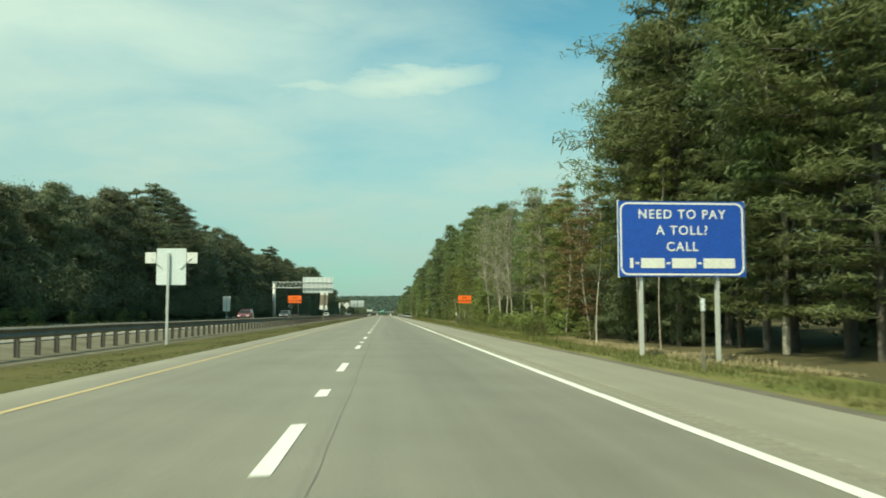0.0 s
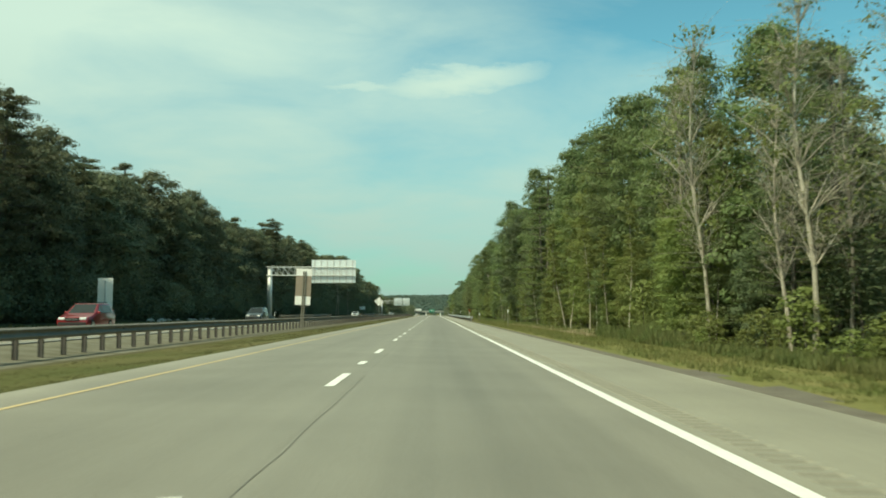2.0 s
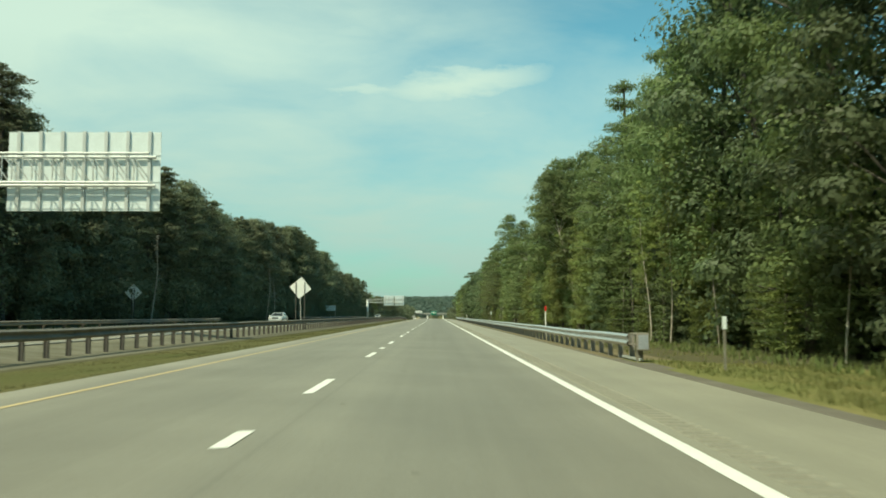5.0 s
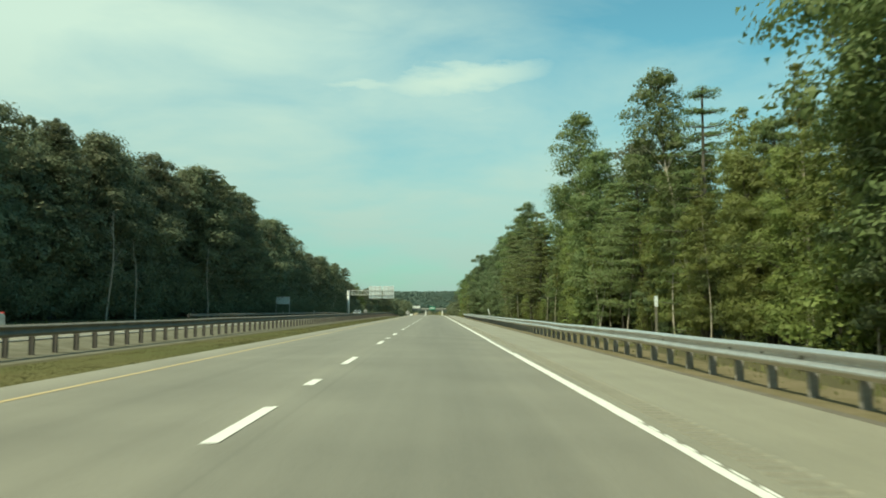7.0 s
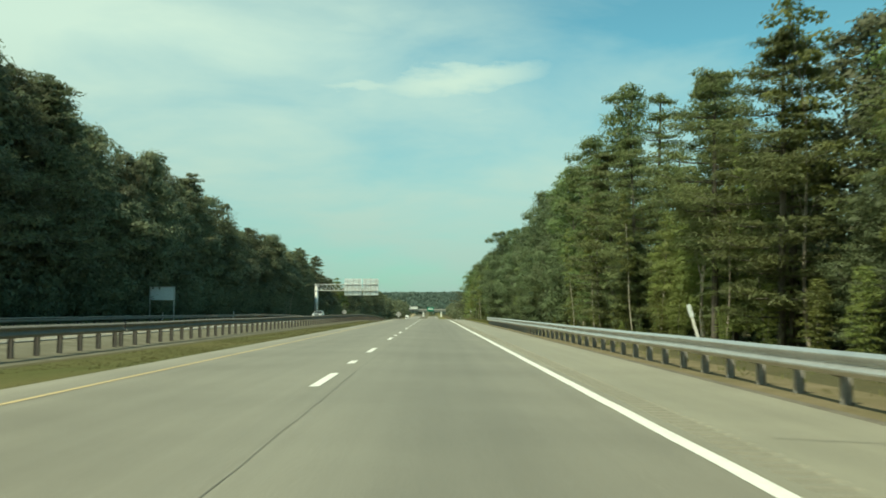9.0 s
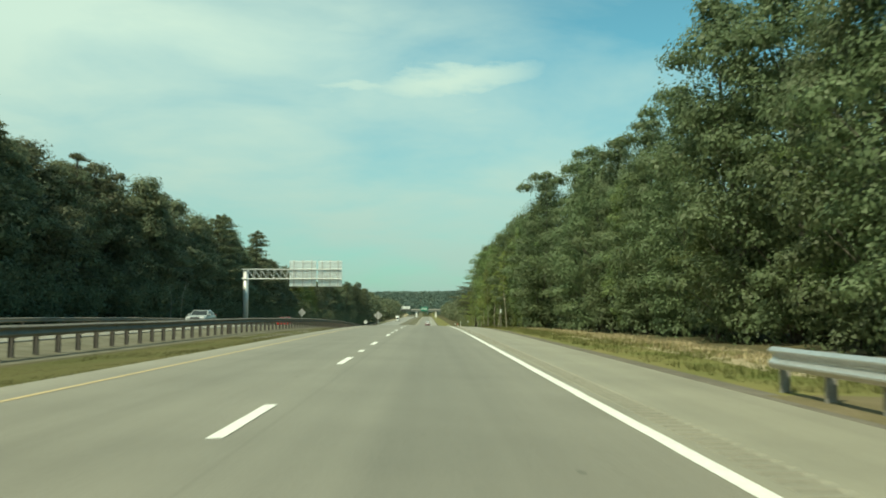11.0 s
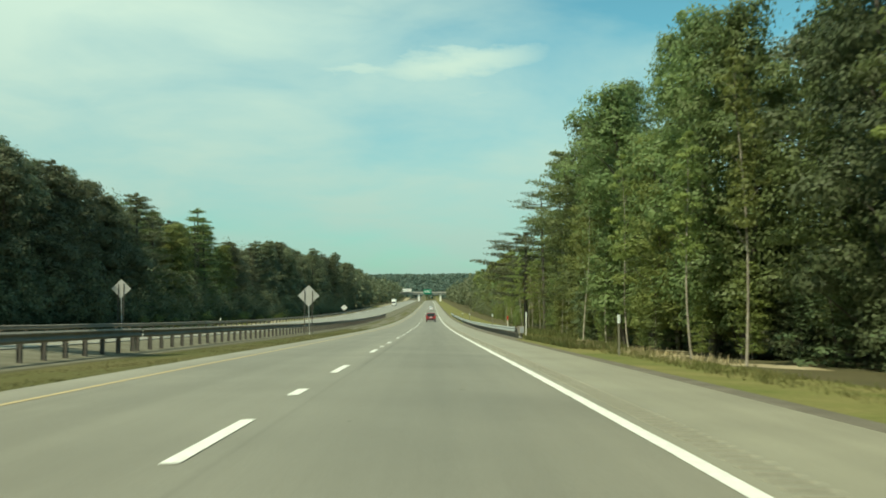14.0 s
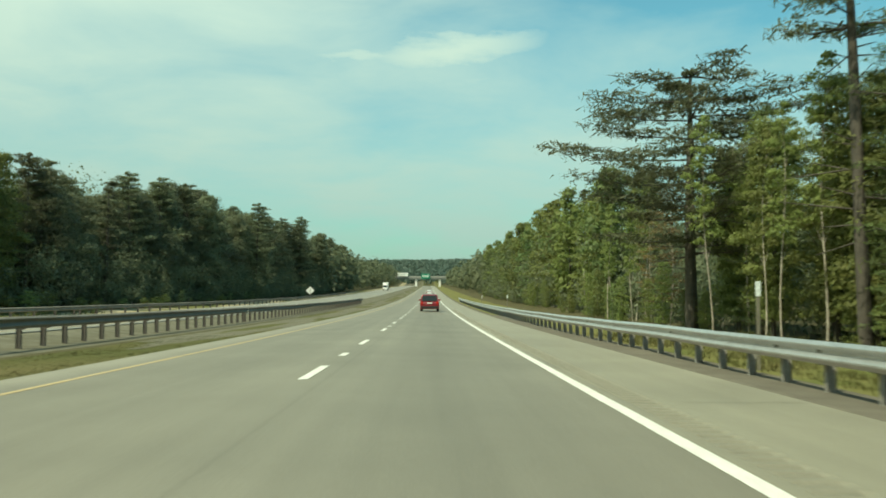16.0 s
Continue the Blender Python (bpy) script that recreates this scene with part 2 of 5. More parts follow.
# ---- mesh helpers ----
def mesh_object(name, verts, faces, mat, parent=None, label="", smooth=False):
    me = bpy.data.meshes.new(name)
    me.from_pydata([tuple(v) for v in verts], [], [tuple(f) for f in faces])
    me.materials.append(mat)
    if smooth:
        me.polygons.foreach_set("use_smooth", [True] * len(me.polygons))
    me.update()
    ob = new(name, me)
    ob.parent = parent
    if label:
        tagged(ob, label)
    return ob


def part(name, bm, mat, parent=None, label="", smooth=False):
    me = bpy.data.meshes.new(name)
    bmesh.ops.recalc_face_normals(bm, faces=bm.faces)
    bm.to_mesh(me)
    bm.free()
    me.materials.append(mat)
    if smooth:
        me.polygons.foreach_set("use_smooth", [True] * len(me.polygons))
    ob = new(name, me)
    ob.parent = parent
    if label:
        tagged(ob, label)
    return ob


def box(bm, x0, x1, y0, y1, z0, z1, bevel=0.0):
    r = bmesh.ops.create_cube(bm, size=1, matrix=Matrix.Translation(((x0 + x1) / 2, (y0 + y1) / 2, (z0 + z1) / 2)) @ Matrix.Diagonal((x1 - x0, y1 - y0, z1 - z0, 1)))
    if bevel:
        es = list({e for v in r["verts"] for e in v.link_edges})
        bmesh.ops.bevel(bm, geom=es, offset=bevel, segments=2, affect="EDGES", profile=.5)
    return bm


def rod(bm, a, b, r0, r1=None, sides=10):
    a, b = Vector(a), Vector(b)
    d = b - a
    bmesh.ops.create_cone(bm, cap_ends=True, segments=sides, radius1=r0, radius2=r0 if r1 is None else r1, depth=d.length,
                          matrix=Matrix.Translation((a + b) / 2) @ d.to_track_quat("Z", "Y").to_matrix().to_4x4())
    return bm


def empty(name, x, y, z, label, category, group="", rz=0):
    ob = new(name)
    ob.matrix_world = pose(x, y, z, 0, 0, rz)
    return tagged(ob, label, category, group)


# ---- lie of the land ----
ROAD_L, ROAD_R = -4.75, 7.02
EDGE_X = 4.15
OPP_L, OPP_R = -24.6, -13.3


def opp_z(y):
    """Height of the far carriageway."""
    return road_z(y) + 0.03


def across(x):
    """Height of the near carriageway across its width."""
    return -CROWN * x if x > 0 else CROWN * .42 * x


def land_z(x, y):
    """Ground level beside the road."""
    if x > ROAD_R - .3:
        e = x - ROAD_R
        ditch = 1.0 if y < 70 else .55
        off = across(ROAD_R) - 0.03 + ditch * float(np.interp(e, [0, 1, 3.0, 6, 9, 14, 20, 60, 400, 1500], [0, -.06, -.2, -.5, -.65, -.5, .0, 1.5, 5, 12]))
        return road_z(y) + off + far_rise(y, x)
    if x > ROAD_L + .3:
        return road_z(y) - 0.5 + far_rise(y, x)
    if x > OPP_R - .3:
        k = min(max((ROAD_L - x) / (ROAD_L - OPP_R), 0), 1)
        return (1 - k) * (road_z(y) + across(ROAD_L) - .03) + k * (opp_z(y) - .04) - 0.3 * math.sin(math.pi * k) + far_rise(y, x)
    if x > OPP_L + .3:
        return opp_z(y) - 0.5 + far_rise(y, x)
    e = OPP_L - x
    return opp_z(y) - .03 + float(np.interp(e, [0, 2, 6, 12, 30, 80, 400, 1500], [0, -.08, .1, .3, 1.2, 3.0, 6, 14])) + far_rise(y, x)


def far_rise(y, x):
    """The valley's far side, well beyond the overpass, and its flanks."""
    return float(np.interp(y, [1500, 1900, 2400, 3000, 4300], [0, 8, 30, 46, 50])) * (1 + .18 * math.sin(x * .006 + 1.2))


xs = np.unique(np.concatenate([[-1800, -1200, -800, -500, -300, -200, -140, -100, -80, -60, -50, -44, -40, -37, -34, -32, -30, -28, -26.5, -25.5],
                               np.arange(OPP_L - .2, OPP_L + .5, .2), [OPP_L + .5, OPP_R - .5, OPP_R - .3, OPP_R - .05, -12.3, -11.3, -10.6, -9.9, -9.6, -9.2, -8.8, -8.45, -8.3, -7.8, -7.2, -6.7, -6.2, -5.7, -5.1, ROAD_L - .02, ROAD_L + .3, ROAD_L + .6,
                               ROAD_R - .6, ROAD_R - .3, ROAD_R - .02, 7.4, 7.7, 8.1, 8.7, 9.5, 10.5, 11.5, 12.5, 13.5, 15, 17, 20, 24, 30, 40, 60, 80, 120, 200, 300, 500, 800, 1200, 1800]]))
ys = np.concatenate([np.arange(-300, 0, 10.0), np.arange(0, 760, 2.5), np.arange(760, 1200, 10), np.arange(1200, 3000, 60), [3300, 3800, 4300]])
gv, gf = [], []
for y in ys:
    for x in xs:
        near = 0.05 * noise.noise((x * .6, y * .6, 0)) + .05 * noise.noise((x * .15, y * .15, 3)) if (ROAD_R + 1 < x < 40 or -40 < x < OPP_L - 1 or -8 < x < ROAD_L - .5) else 0
        if x > 16 or x < -32:
            near *= 4
        gv.append((x, y, land_z(x, y) + near))
w = len(xs)
for j in range(len(ys) - 1):
    for i in range(w - 1):
        gf.append((j * w + i, j * w + i + 1, (j + 1) * w + i + 1, (j + 1) * w + i))
ground = mesh_object("ground", gv, gf, GRASS, smooth=True)
for m_ in (VERGE, FLOOR_SOIL_SHADE, GRAVEL, SAND, DIRT, BARE_SOIL):
    ground.data.materials.append(m_)
for p_ in ground.data.polygons:
    c = p_.center
    e = 0.25 * noise.noise((c.x * .7, c.y * .35, 9))
    if c.x > ROAD_R:
        p_.material_index = 3 if c.x < (8.9 if 604 < c.y < 700 else 7.75) + e * 1.2 else (2 if c.x > (11.2 if 530 < c.y < 612 else 15.0) + 3 * e else 1)
        if 10.5 < c.x < 15.5 and any(a < c.y < b for a, b in ((25, 62), (150, 190), (430, 532), (572, 604))) and noise.noise((c.x * .45, c.y * .16, 2)) > (-.2 if 445 < c.y < 532 else .02):
            p_.material_index = 4
        if 219 < c.y < 443 and c.x > 7.35 + e:
            p_.material_index = 6 if c.x < 9.8 + 2 * e else 2
    elif c.x < OPP_L:
        p_.material_index = 2 if c.x < -29.5 + 2 * e else (4 if noise.noise((c.x * .3, c.y * .05, 6)) > -.18 else 1)
    elif c.x < -9.2:
        # narrow dark strip painted where the median rail's shadow lies
        p_.material_index = 2 if c.x > -9.62 + .5 * e else 5
for p_ in ground.data.polygons:
    c = p_.center
    if -9.2 < c.x < -5.2 and (472 < c.y < 522 and noise.noise((c.x * .9, c.y * .22, 4)) > .05 or c.y > 650 and noise.noise((c.x * .5, c.y * .05, 4)) > -.1):
        p_.material_index = 5
tagged(ground, "mown grass verges, gravel edges, leaf-littered forest soil and a dark strip for the rail's shadow", "ground", kind="structure")


def strip(name, x_edges, z_of, y0, y1, step, mat, thick=0.35):
    """A long slab that follows the road's rise and fall."""
    v, f = [], []
    yy = np.append(np.arange(y0, y1, step), y1)
    n = len(x_edges)
    for y in yy:
        for x in x_edges:
            v.append((x, y, z_of(x, y)))
    for j in range(len(yy) - 1):
        for i in range(n - 1):
            a = j * n + i
            f.append((a, a + 1, a + n + 1, a + n))
    base = len(v)
    for y in yy:
        for x in (x_edges[0], x_edges[-1]):
            v.append((x, y, z_of(x, y) - thick))
    for j in range(len(yy) - 1):
        a, b = j * n, base + 2 * j
        f.append((a, a + n, b + 2, b))
        f.append((a + n - 1, b + 1, b + 3, a + 2 * n - 1))
    return mesh_object(name, v, f, mat)


near_z = lambda x, y: road_z(y) + across(x)
far_z = lambda x, y: opp_z(y)
RUMBLE0, RUMBLE1 = 4.4, 4.88
road = tagged(strip("road", [ROAD_L, -4.3, -3.66, -1.83, 0, 1.83, 3.66, EDGE_X + .1], near_z, -250, 1560, 5, ASPHALT), "worn grey asphalt of the near carriageway", "road", kind="structure")
shoulder = tagged(strip("road_shoulder", [RUMBLE1, 5.8, ROAD_R], near_z, -250, 1560, 5, SHOULDER), "pale asphalt shoulder beside the right-hand lane", "road", kind="structure")
far_road = tagged(strip("road_opposite", [OPP_L, -18.4, OPP_R], far_z, -250, 1560, 5, FAR_ASPHALT), "sunlit asphalt of the opposite carriageway", "road", kind="structure")
# milled rumble strip: shallow grooves across a narrow band
rv, rf, k = [], [], 0
for y in np.arange(-12, 720, .3):
    for q, d in ((0, 0), (.12, 0), (.15, -.02), (.27, -.02)):
        for x, e in ((RUMBLE0, 0), (RUMBLE0 + .07, 1), (RUMBLE1 - .09, 1), (RUMBLE1, 0)):
            rv.append((x, y + q, near_z(x, y + q) + d * e))
n_ = len(rv) // 4
rf = [(4 * i + j, 4 * i + j + 1, 4 * i + j + 5, 4 * i + j + 4) for i in range(n_ - 1) for j in range(3)]
inner = strip("shoulder_seam", [EDGE_X + .1, RUMBLE0], near_z, -12, 720, 5, RUMBLE)
inner.parent = shoulder
rumble = mesh_object("rumble_strip", rv, rf, RUMBLE, shoulder, "grooves milled across the shoulder")
rumble.data.materials.append(GROOVE)
# groove floors and slopes take a darker tone
rumble.data.polygons.foreach_set("material_index", [1 if (i // 3) % 4 in (1, 2, 3) and i % 3 == 1 else 0 for i in range(len(rf))])
for a, b in ((-250, -12), (720, 1560)):
    o = strip("rumble_gap", [EDGE_X + .1, RUMBLE1], near_z, a, b, 10, SHOULDER)
    o.parent = shoulder


def line(name, x, width, mat, y0, y1, z_of, parent, step=5.0):
    v, f = [], []
    yy = np.append(np.arange(y0, y1, step), y1)
    for y in yy:
        e = .012 * noise.noise((x, y * .8, 1)) if step < 3 else 0
        v += [(x - width / 2 + e, y, z_of(x - width / 2, y) + .005), (x + width / 2 + e, y, z_of(x + width / 2, y) + .005)]
    f = [(2 * i, 2 * i + 1, 2 * i + 3, 2 * i + 2) for i in range(len(yy) - 1)]
    return mesh_object(name, v, f, mat, parent)


# the white edge line, notched where the grooves wander into it
NOTCHED = [(42, 53), (119, 129), (140, 152), (274, 281), (296, 307), (473, 502)]
_y = -60.0
for a, b in NOTCHED + [(800, 800)]:
    line("edge_line", EDGE_X, .18, WHITE_LINE, _y, a, near_z, road, 1.0)
    _y = b
line("edge_line", EDGE_X, .16, WHITE_LINE, 800, 1560, near_z, road)
line("yellow_line", -3.62, .12, YELLOW_LINE, -60, 1560, near_z, road, 2.5)
line("far_edge_line", -22.6, .15, WHITE_LINE, -60, 1560, far_z, far_road)
line("far_yellow_line", -14.4, .13, YELLOW_LINE, -60, 1560, far_z, far_road)

# lane dashes with a short patch half-way between them
DASH_Y0, DASH_LEN, PATCH_AT, PATCH_LEN = 5.65, 2.75, 5.55, 1.1


def dash(name, y, length, width, parent, x=0.0, z_of=near_z):
    v = [(x + a * width / 2, y + b, z_of(x, y + b) + .005) for a, b in ((-1, 0), (1, 0.03), (1, length), (-1, length - .04))]
    return mesh_object(name, v, [(0, 1, 2, 3)], WHITE_LINE, parent)


for i in range(-4, 80):
    dash("lane_dash", DASH_Y0 + DASH * i, DASH_LEN, .15, road)
    if i % 2 == 0 and i < 66:
        dash("lane_patch", DASH_Y0 + DASH * i + PATCH_AT, PATCH_LEN, .16, road)
    dash("lane_dash", DASH_Y0 + DASH * i, DASH_LEN, .15, far_road, -18.4, far_z)
for a, b in NOTCHED:
    line("edge_line", EDGE_X - .035, .11, WHITE_LINE, a, b, near_z, road, 1.0)
    for y in np.arange(a, b, .62):
        dash("edge_line", y, .44 + .08 * noise.noise((y, 0, 5)), .035, road, EDGE_X + .048)

# cracks: narrow ragged tar-dark seams across the shoulder and along the lanes
CRACK = material("crack", (.18, .175, .145), .9, fine=40)


def crack(x0, y0, x1, y1, width, parent):
    n = max(6, int(math.hypot(x1 - x0, y1 - y0) / .25))
    v = []
    for i in range(n + 1):
        k = i / n
        x, y = x0 + (x1 - x0) * k, y0 + (y1 - y0) * k
        x += (.09 if abs(x1 - x0) > .5 else .025) * noise.noise((x0 * 2, y * .7, 7))
        y += .12 * noise.noise((x * 2.3, y * 2, 3))
        w_ = width * (.5 + .9 * abs(noise.noise((x * 5, y * 5, 1)))) / 2
        ax, ay = (0, 1) if abs(x1 - x0) > abs(y1 - y0) else (1, 0)
        for s_ in (-1, 1):
            v.append((x + s_ * ax * w_, y + s_ * ay * w_, near_z(x, y) + .004))
    return mesh_object("crack", v, [(2 * i, 2 * i + 1, 2 * i + 3, 2 * i + 2) for i in range(n)], CRACK, parent)


random.seed(8)
for y in (20.5, 147.5, 240.5, 302.5, 358.5, 458.0, 541, 606, 634):
    crack(5.2, y, 6.95, y + random.uniform(-.4, .8), .035, shoulder)
crack(4.92, 496.3, 6.98, 495.7, .06, shoulder)
crack(5.6, 496.9, 6.8, 496.5, .03, shoulder)
for y0, y1 in ((1, 13), (13.4, 24), (26, 31), (62, 76), (80, 92), (300, 316), (321, 338), (345, 366), (563, 580), (584, 600)):
    crack(.36 + random.uniform(-.02, .06), y0, .34 + random.uniform(-.02, .1), y1, .02, road)
# oil spots and small scuffs
for i in range(60):
    y, x = random.uniform(4, 650), random.choice((random.uniform(1, 3.2), random.uniform(-3, 3.4)))
    r = random.uniform(.02, .06)
    v = [(x + r * random.uniform(.6, 1.2) * math.cos(a), y + 1.6 * r * random.uniform(.6, 1.2) * math.sin(a), near_z(x, y) + .004) for a in np.arange(0, 6.2, .7)]
    mesh_object("oil_spot", v, [tuple(range(len(v)))], CRACK, road)

# ---- guardrails ----
BEAM = [(0, .155), (.02, .155), (.085, .105), (.085, .085), (.006, .03), (.006, .0), (.085, -.07), (.085, -.095), (.03, -.155), (0, -.155)]


def sweep_beam(name, x, face, y0, y1, level, mat, parent, wobble=.0, tall=1.0):
    """W-shaped rail that follows the road; face is +1 when it faces +x."""
    v, f = [], []
    yy = np.append(np.arange(y0, y1, 1.64), y1)
    n = len(BEAM)
    for y in yy:
        dz_ = wobble * noise.noise((x, y * .12, 4))
        dx_ = wobble * noise.noise((x, y * .15, 8))
        for a, b in BEAM:
            v.append((x + face * a + dx_, y, level(y) + b * tall + dz_))
        for a, b in BEAM[::-1]:
            v.append((x + face * (a - .006) + dx_, y, level(y) + b * tall + dz_))
    m = 2 * n
    for j in range(len(yy) - 1):
        for i in range(m):
            a, b = j * m + i, j * m + (i + 1) % m
            f.append((a, b, b + m, a + m))
    return mesh_object(name, v, f, mat, parent)


def post_mesh(mat, height, block):
    """I-section post with a block that carries the rail (+x side)."""
    bm = bmesh.new()
    box(bm, -.075, -.065, -.05, .05, -.5, height)
    box(bm, .065, .075, -.05, .05, -.5, height)
    box(bm, -.065, .065, -.006, .006, -.5, height)
    me = bpy.data.meshes.new("post")
    bm.to_mesh(me)
    bm.free()
    me.materials.append(mat)
    bm = bmesh.new()
    box(bm, .077, .077 + block, -.07, .07, height - .36, height + .01)
    mb = bpy.data.meshes.new("block")
    bm.to_mesh(mb)
    bm.free()
    mb.materials.append(mat if mat == POST_DARK else WOOD_POST)
    return me, mb


def guardrail(x, face, y0, y1, ground_of, top, mat, post_mat, label, group, pitch=1.64, wobble=.035, block=.1, tall=1.0):
    ym = (y0 + y1) / 2
    rail = empty("guardrail", x, ym, ground_of(ym), label, "guardrail", group)
    inv_ = rail.matrix_world.inverted()
    b = sweep_beam("rail_beam", x + face * (.08 + block), face, y0, y1, lambda y: road_z(y) + top - .155 * tall, mat, rail, wobble, tall)
    b.matrix_parent_inverse = inv_
    pm, bk = post_mesh(post_mat, 1.0, block)
    for y in np.arange(y0 + (.4 if face < 0 else 0), y1, pitch):
        o = new("post", pm)
        o.parent, o.matrix_parent_inverse = rail, inv_
        o.matrix_basis = pose(x, y, road_z(y) + top - 1.02, 0, random.uniform(-1, 1), 0 if face > 0 else 180)
        o2 = new("block", bk)
        o2.parent = o
    return rail


random.seed(11)
med_ground = lambda y: land_z(-10.8, y)
for y0 in range(-12, 780, 99):
    guardrail(-10.75, 1, y0 + .01, min(y0 + 98.8, 860), med_ground, .7, RAIL_DARK, POST_DARK, "steel guardrail darkened for its shaded face, on dark posts in the median", "median guardrail", 1.64, tall=1.2)
# paler rail steel for the beams whose faces take the sun
GLINT = material("sunlit_zinc", (.66, .66, .64), .38, .8, tint=(.52, .52, .5), scale=1.5, amount=.7, fine=20)
POST_GREY = material("grey_steel_post", (.32, .315, .29), .7, .1, tint=(.2, .19, .17), scale=3, amount=.7, fine=25)
right_ground = lambda y: land_z(7.8, y)
guardrail(7.95, -1, 219, 331, right_ground, .53, GLINT, POST_GREY, "galvanised guardrail on steel posts beside the shoulder", "shoulder guardrail", tall=1.18)
guardrail(7.95, -1, 331.05, 443, right_ground, .53, GLINT, POST_GREY, "galvanised guardrail on steel posts beside the shoulder", "shoulder guardrail", tall=1.18)
guardrail(8.25, -1, 606.5, 705, right_ground, .53, GLINT, POST_GREY, "galvanised guardrail on steel posts beside the shoulder", "shoulder guardrail", tall=1.18)
guardrail(8.25, -1, 705.05, 800, right_ground, .53, GLINT, POST_GREY, "galvanised guardrail on steel posts beside the shoulder", "shoulder guardrail", tall=1.18)
far_ground = lambda y: land_z(-25.6, y)
for a, b in ((226, 300), (366, 470), (470.05, 580), (580.05, 690), (690.05, 800), (800.05, 900)):
    guardrail(-25.7, 1, a, b, far_ground, .74, RAIL_DARK, POST_DARK, "dull steel guardrail along the opposite carriageway", "opposite guardrail", 3.3)


PLATE_GREY = material("plate_grey", (.3, .33, .36), .6, tint=(.24, .26, .28), scale=4, fine=20)


def rail_end(x, y, face, top):
    """Boxed steel end piece with a striped marker panel."""
    g = empty("guardrail_terminal", x, y, land_z(x, y), "galvanised impact head at the guardrail's end", "guardrail terminal")
    zz = road_z(y) + top - land_z(x, y)
    bm = bmesh.new()
    box(bm, -.18, .18, -.03, .03, zz - .46, zz + .06, .012)
    part("impact_plate", bm, RAIL_DARK, g, "flat dull steel plate")
    bm = bmesh.new()
    box(bm, -.14, .15, -.036, -.032, zz - .42, zz + .0)
    part("reflective_sheet", bm, PLATE_GREY, g, "blue-grey sheet on the plate")
    bm = bmesh.new()
    for zq in (zz + .0, zz - .33):
        box(bm, -.17, .15, .03, 1.1, zq, zq + .035)
    for q in (.1, .55, 1.05):
        box(bm, -.17, -.135, q, q + .04, zz - .33, zz + .02)
        box(bm, .115, .15, q, q + .04, zz - .33, zz + .02)
    part("rail_cage", bm, RAIL_DARK, g)
    bm = bmesh.new()
    box(bm, -.09, .09, .35, .5, -.4, zz - .3, .01)
    part("post", bm, WOOD_POST, g, "dark wooden post")
    bm = bmesh.new()
    box(bm, -.05, .05, .2, 2.6, .03, .1, .01)
    part("ground_strut", bm, GALV, g)
    return g


rail_end(8.4, 605.4, -1, .54)
rail_end(7.92, 217.9, -1, .54)


# ---- signs ----
def lettering(text, size, mat, parent, x, y, z, name="lettering"):
    """Raised flat letters that face -y."""
    cu = bpy.data.curves.new("text", "FONT")
    cu.body, cu.size, cu.align_x, cu.align_y, cu.extrude, cu.offset = text, size, "CENTER", "CENTER", .004, size * .014
    cu.space_character = 1.2
    tmp = bpy.data.objects.new("text", cu)
    scene.collection.objects.link(tmp)
    bpy.context.view_layer.update()
    me = bpy.data.meshes.new_from_object(tmp.evaluated_get(bpy.context.evaluated_depsgraph_get()))
    bpy.data.objects.remove(tmp)
    me.materials.clear()
    me.materials.append(mat)
    ob = new(name, me)
    ob.parent = parent
    ob.matrix_basis = pose(x, y, z, 90, 0, 0) @ Matrix.Diagonal((.96, 1, 1, 1))
    return ob


def rounded_panel(bm, w, h, r, y0, y1, cx=0, cz=0, seg=6):
    pts = []
    for sx, sz, a0 in ((1, 1, 0), (-1, 1, 90), (-1, -1, 180), (1, -1, 270)):
        for i in range(seg + 1):
            a = radians(a0 + 90 * i / seg)
            pts.append((cx + sx * (w / 2 - r) + r * math.cos(a), cz + sz * (h / 2 - r) + r * math.sin(a)))
    fr = [bm.verts.new((x, y0, z)) for x, z in pts]
    bk = [bm.verts.new((x, y1, z)) for x, z in pts]
    bm.faces.new(fr), bm.faces.new(bk[::-1])
    for i in range(len(pts)):
        j = (i + 1) % len(pts)
        bm.faces.new((fr[i], bk[i], bk[j], fr[j]))
    return bm


def ring_border(bm, w, h, r, t, y0, y1):
    """Raised border line inside a panel's edge."""
    def loop(w_, h_, r_, y):
        out = []
        for sx, sz, a0 in ((1, 1, 0), (-1, 1, 90), (-1, -1, 180), (1, -1, 270)):
            for i in range(7):
                a = radians(a0 + 15 * i)
                out.append(bm.verts.new((sx * (w_ / 2 - r_) + r_ * math.cos(a), y, sz * (h_ / 2 - r_) + r_ * math.sin(a))))
        return out
    o, i_ = loop(w, h, r, y0), loop(w - 2 * t, h - 2 * t, r - t, y0)
    n = len(o)
    for k in range(n):
        j = (k + 1) % n
        bm.faces.new((o[k], o[j], i_[j], i_[k]))
    return bm


def post_i(bm, x, y, z0, z1, w=.13, d=.2):
    """Wide-flange sign post."""
    box(bm, x - w / 2, x + w / 2, y - d / 2, y - d / 2 + .014, z0, z1)
    box(bm, x - w / 2, x + w / 2, y + d / 2 - .014, y + d / 2, z0, z1)
    box(bm, x - .006, x + .006, y - d / 2 + .014, y + d / 2 - .014, z0, z1)


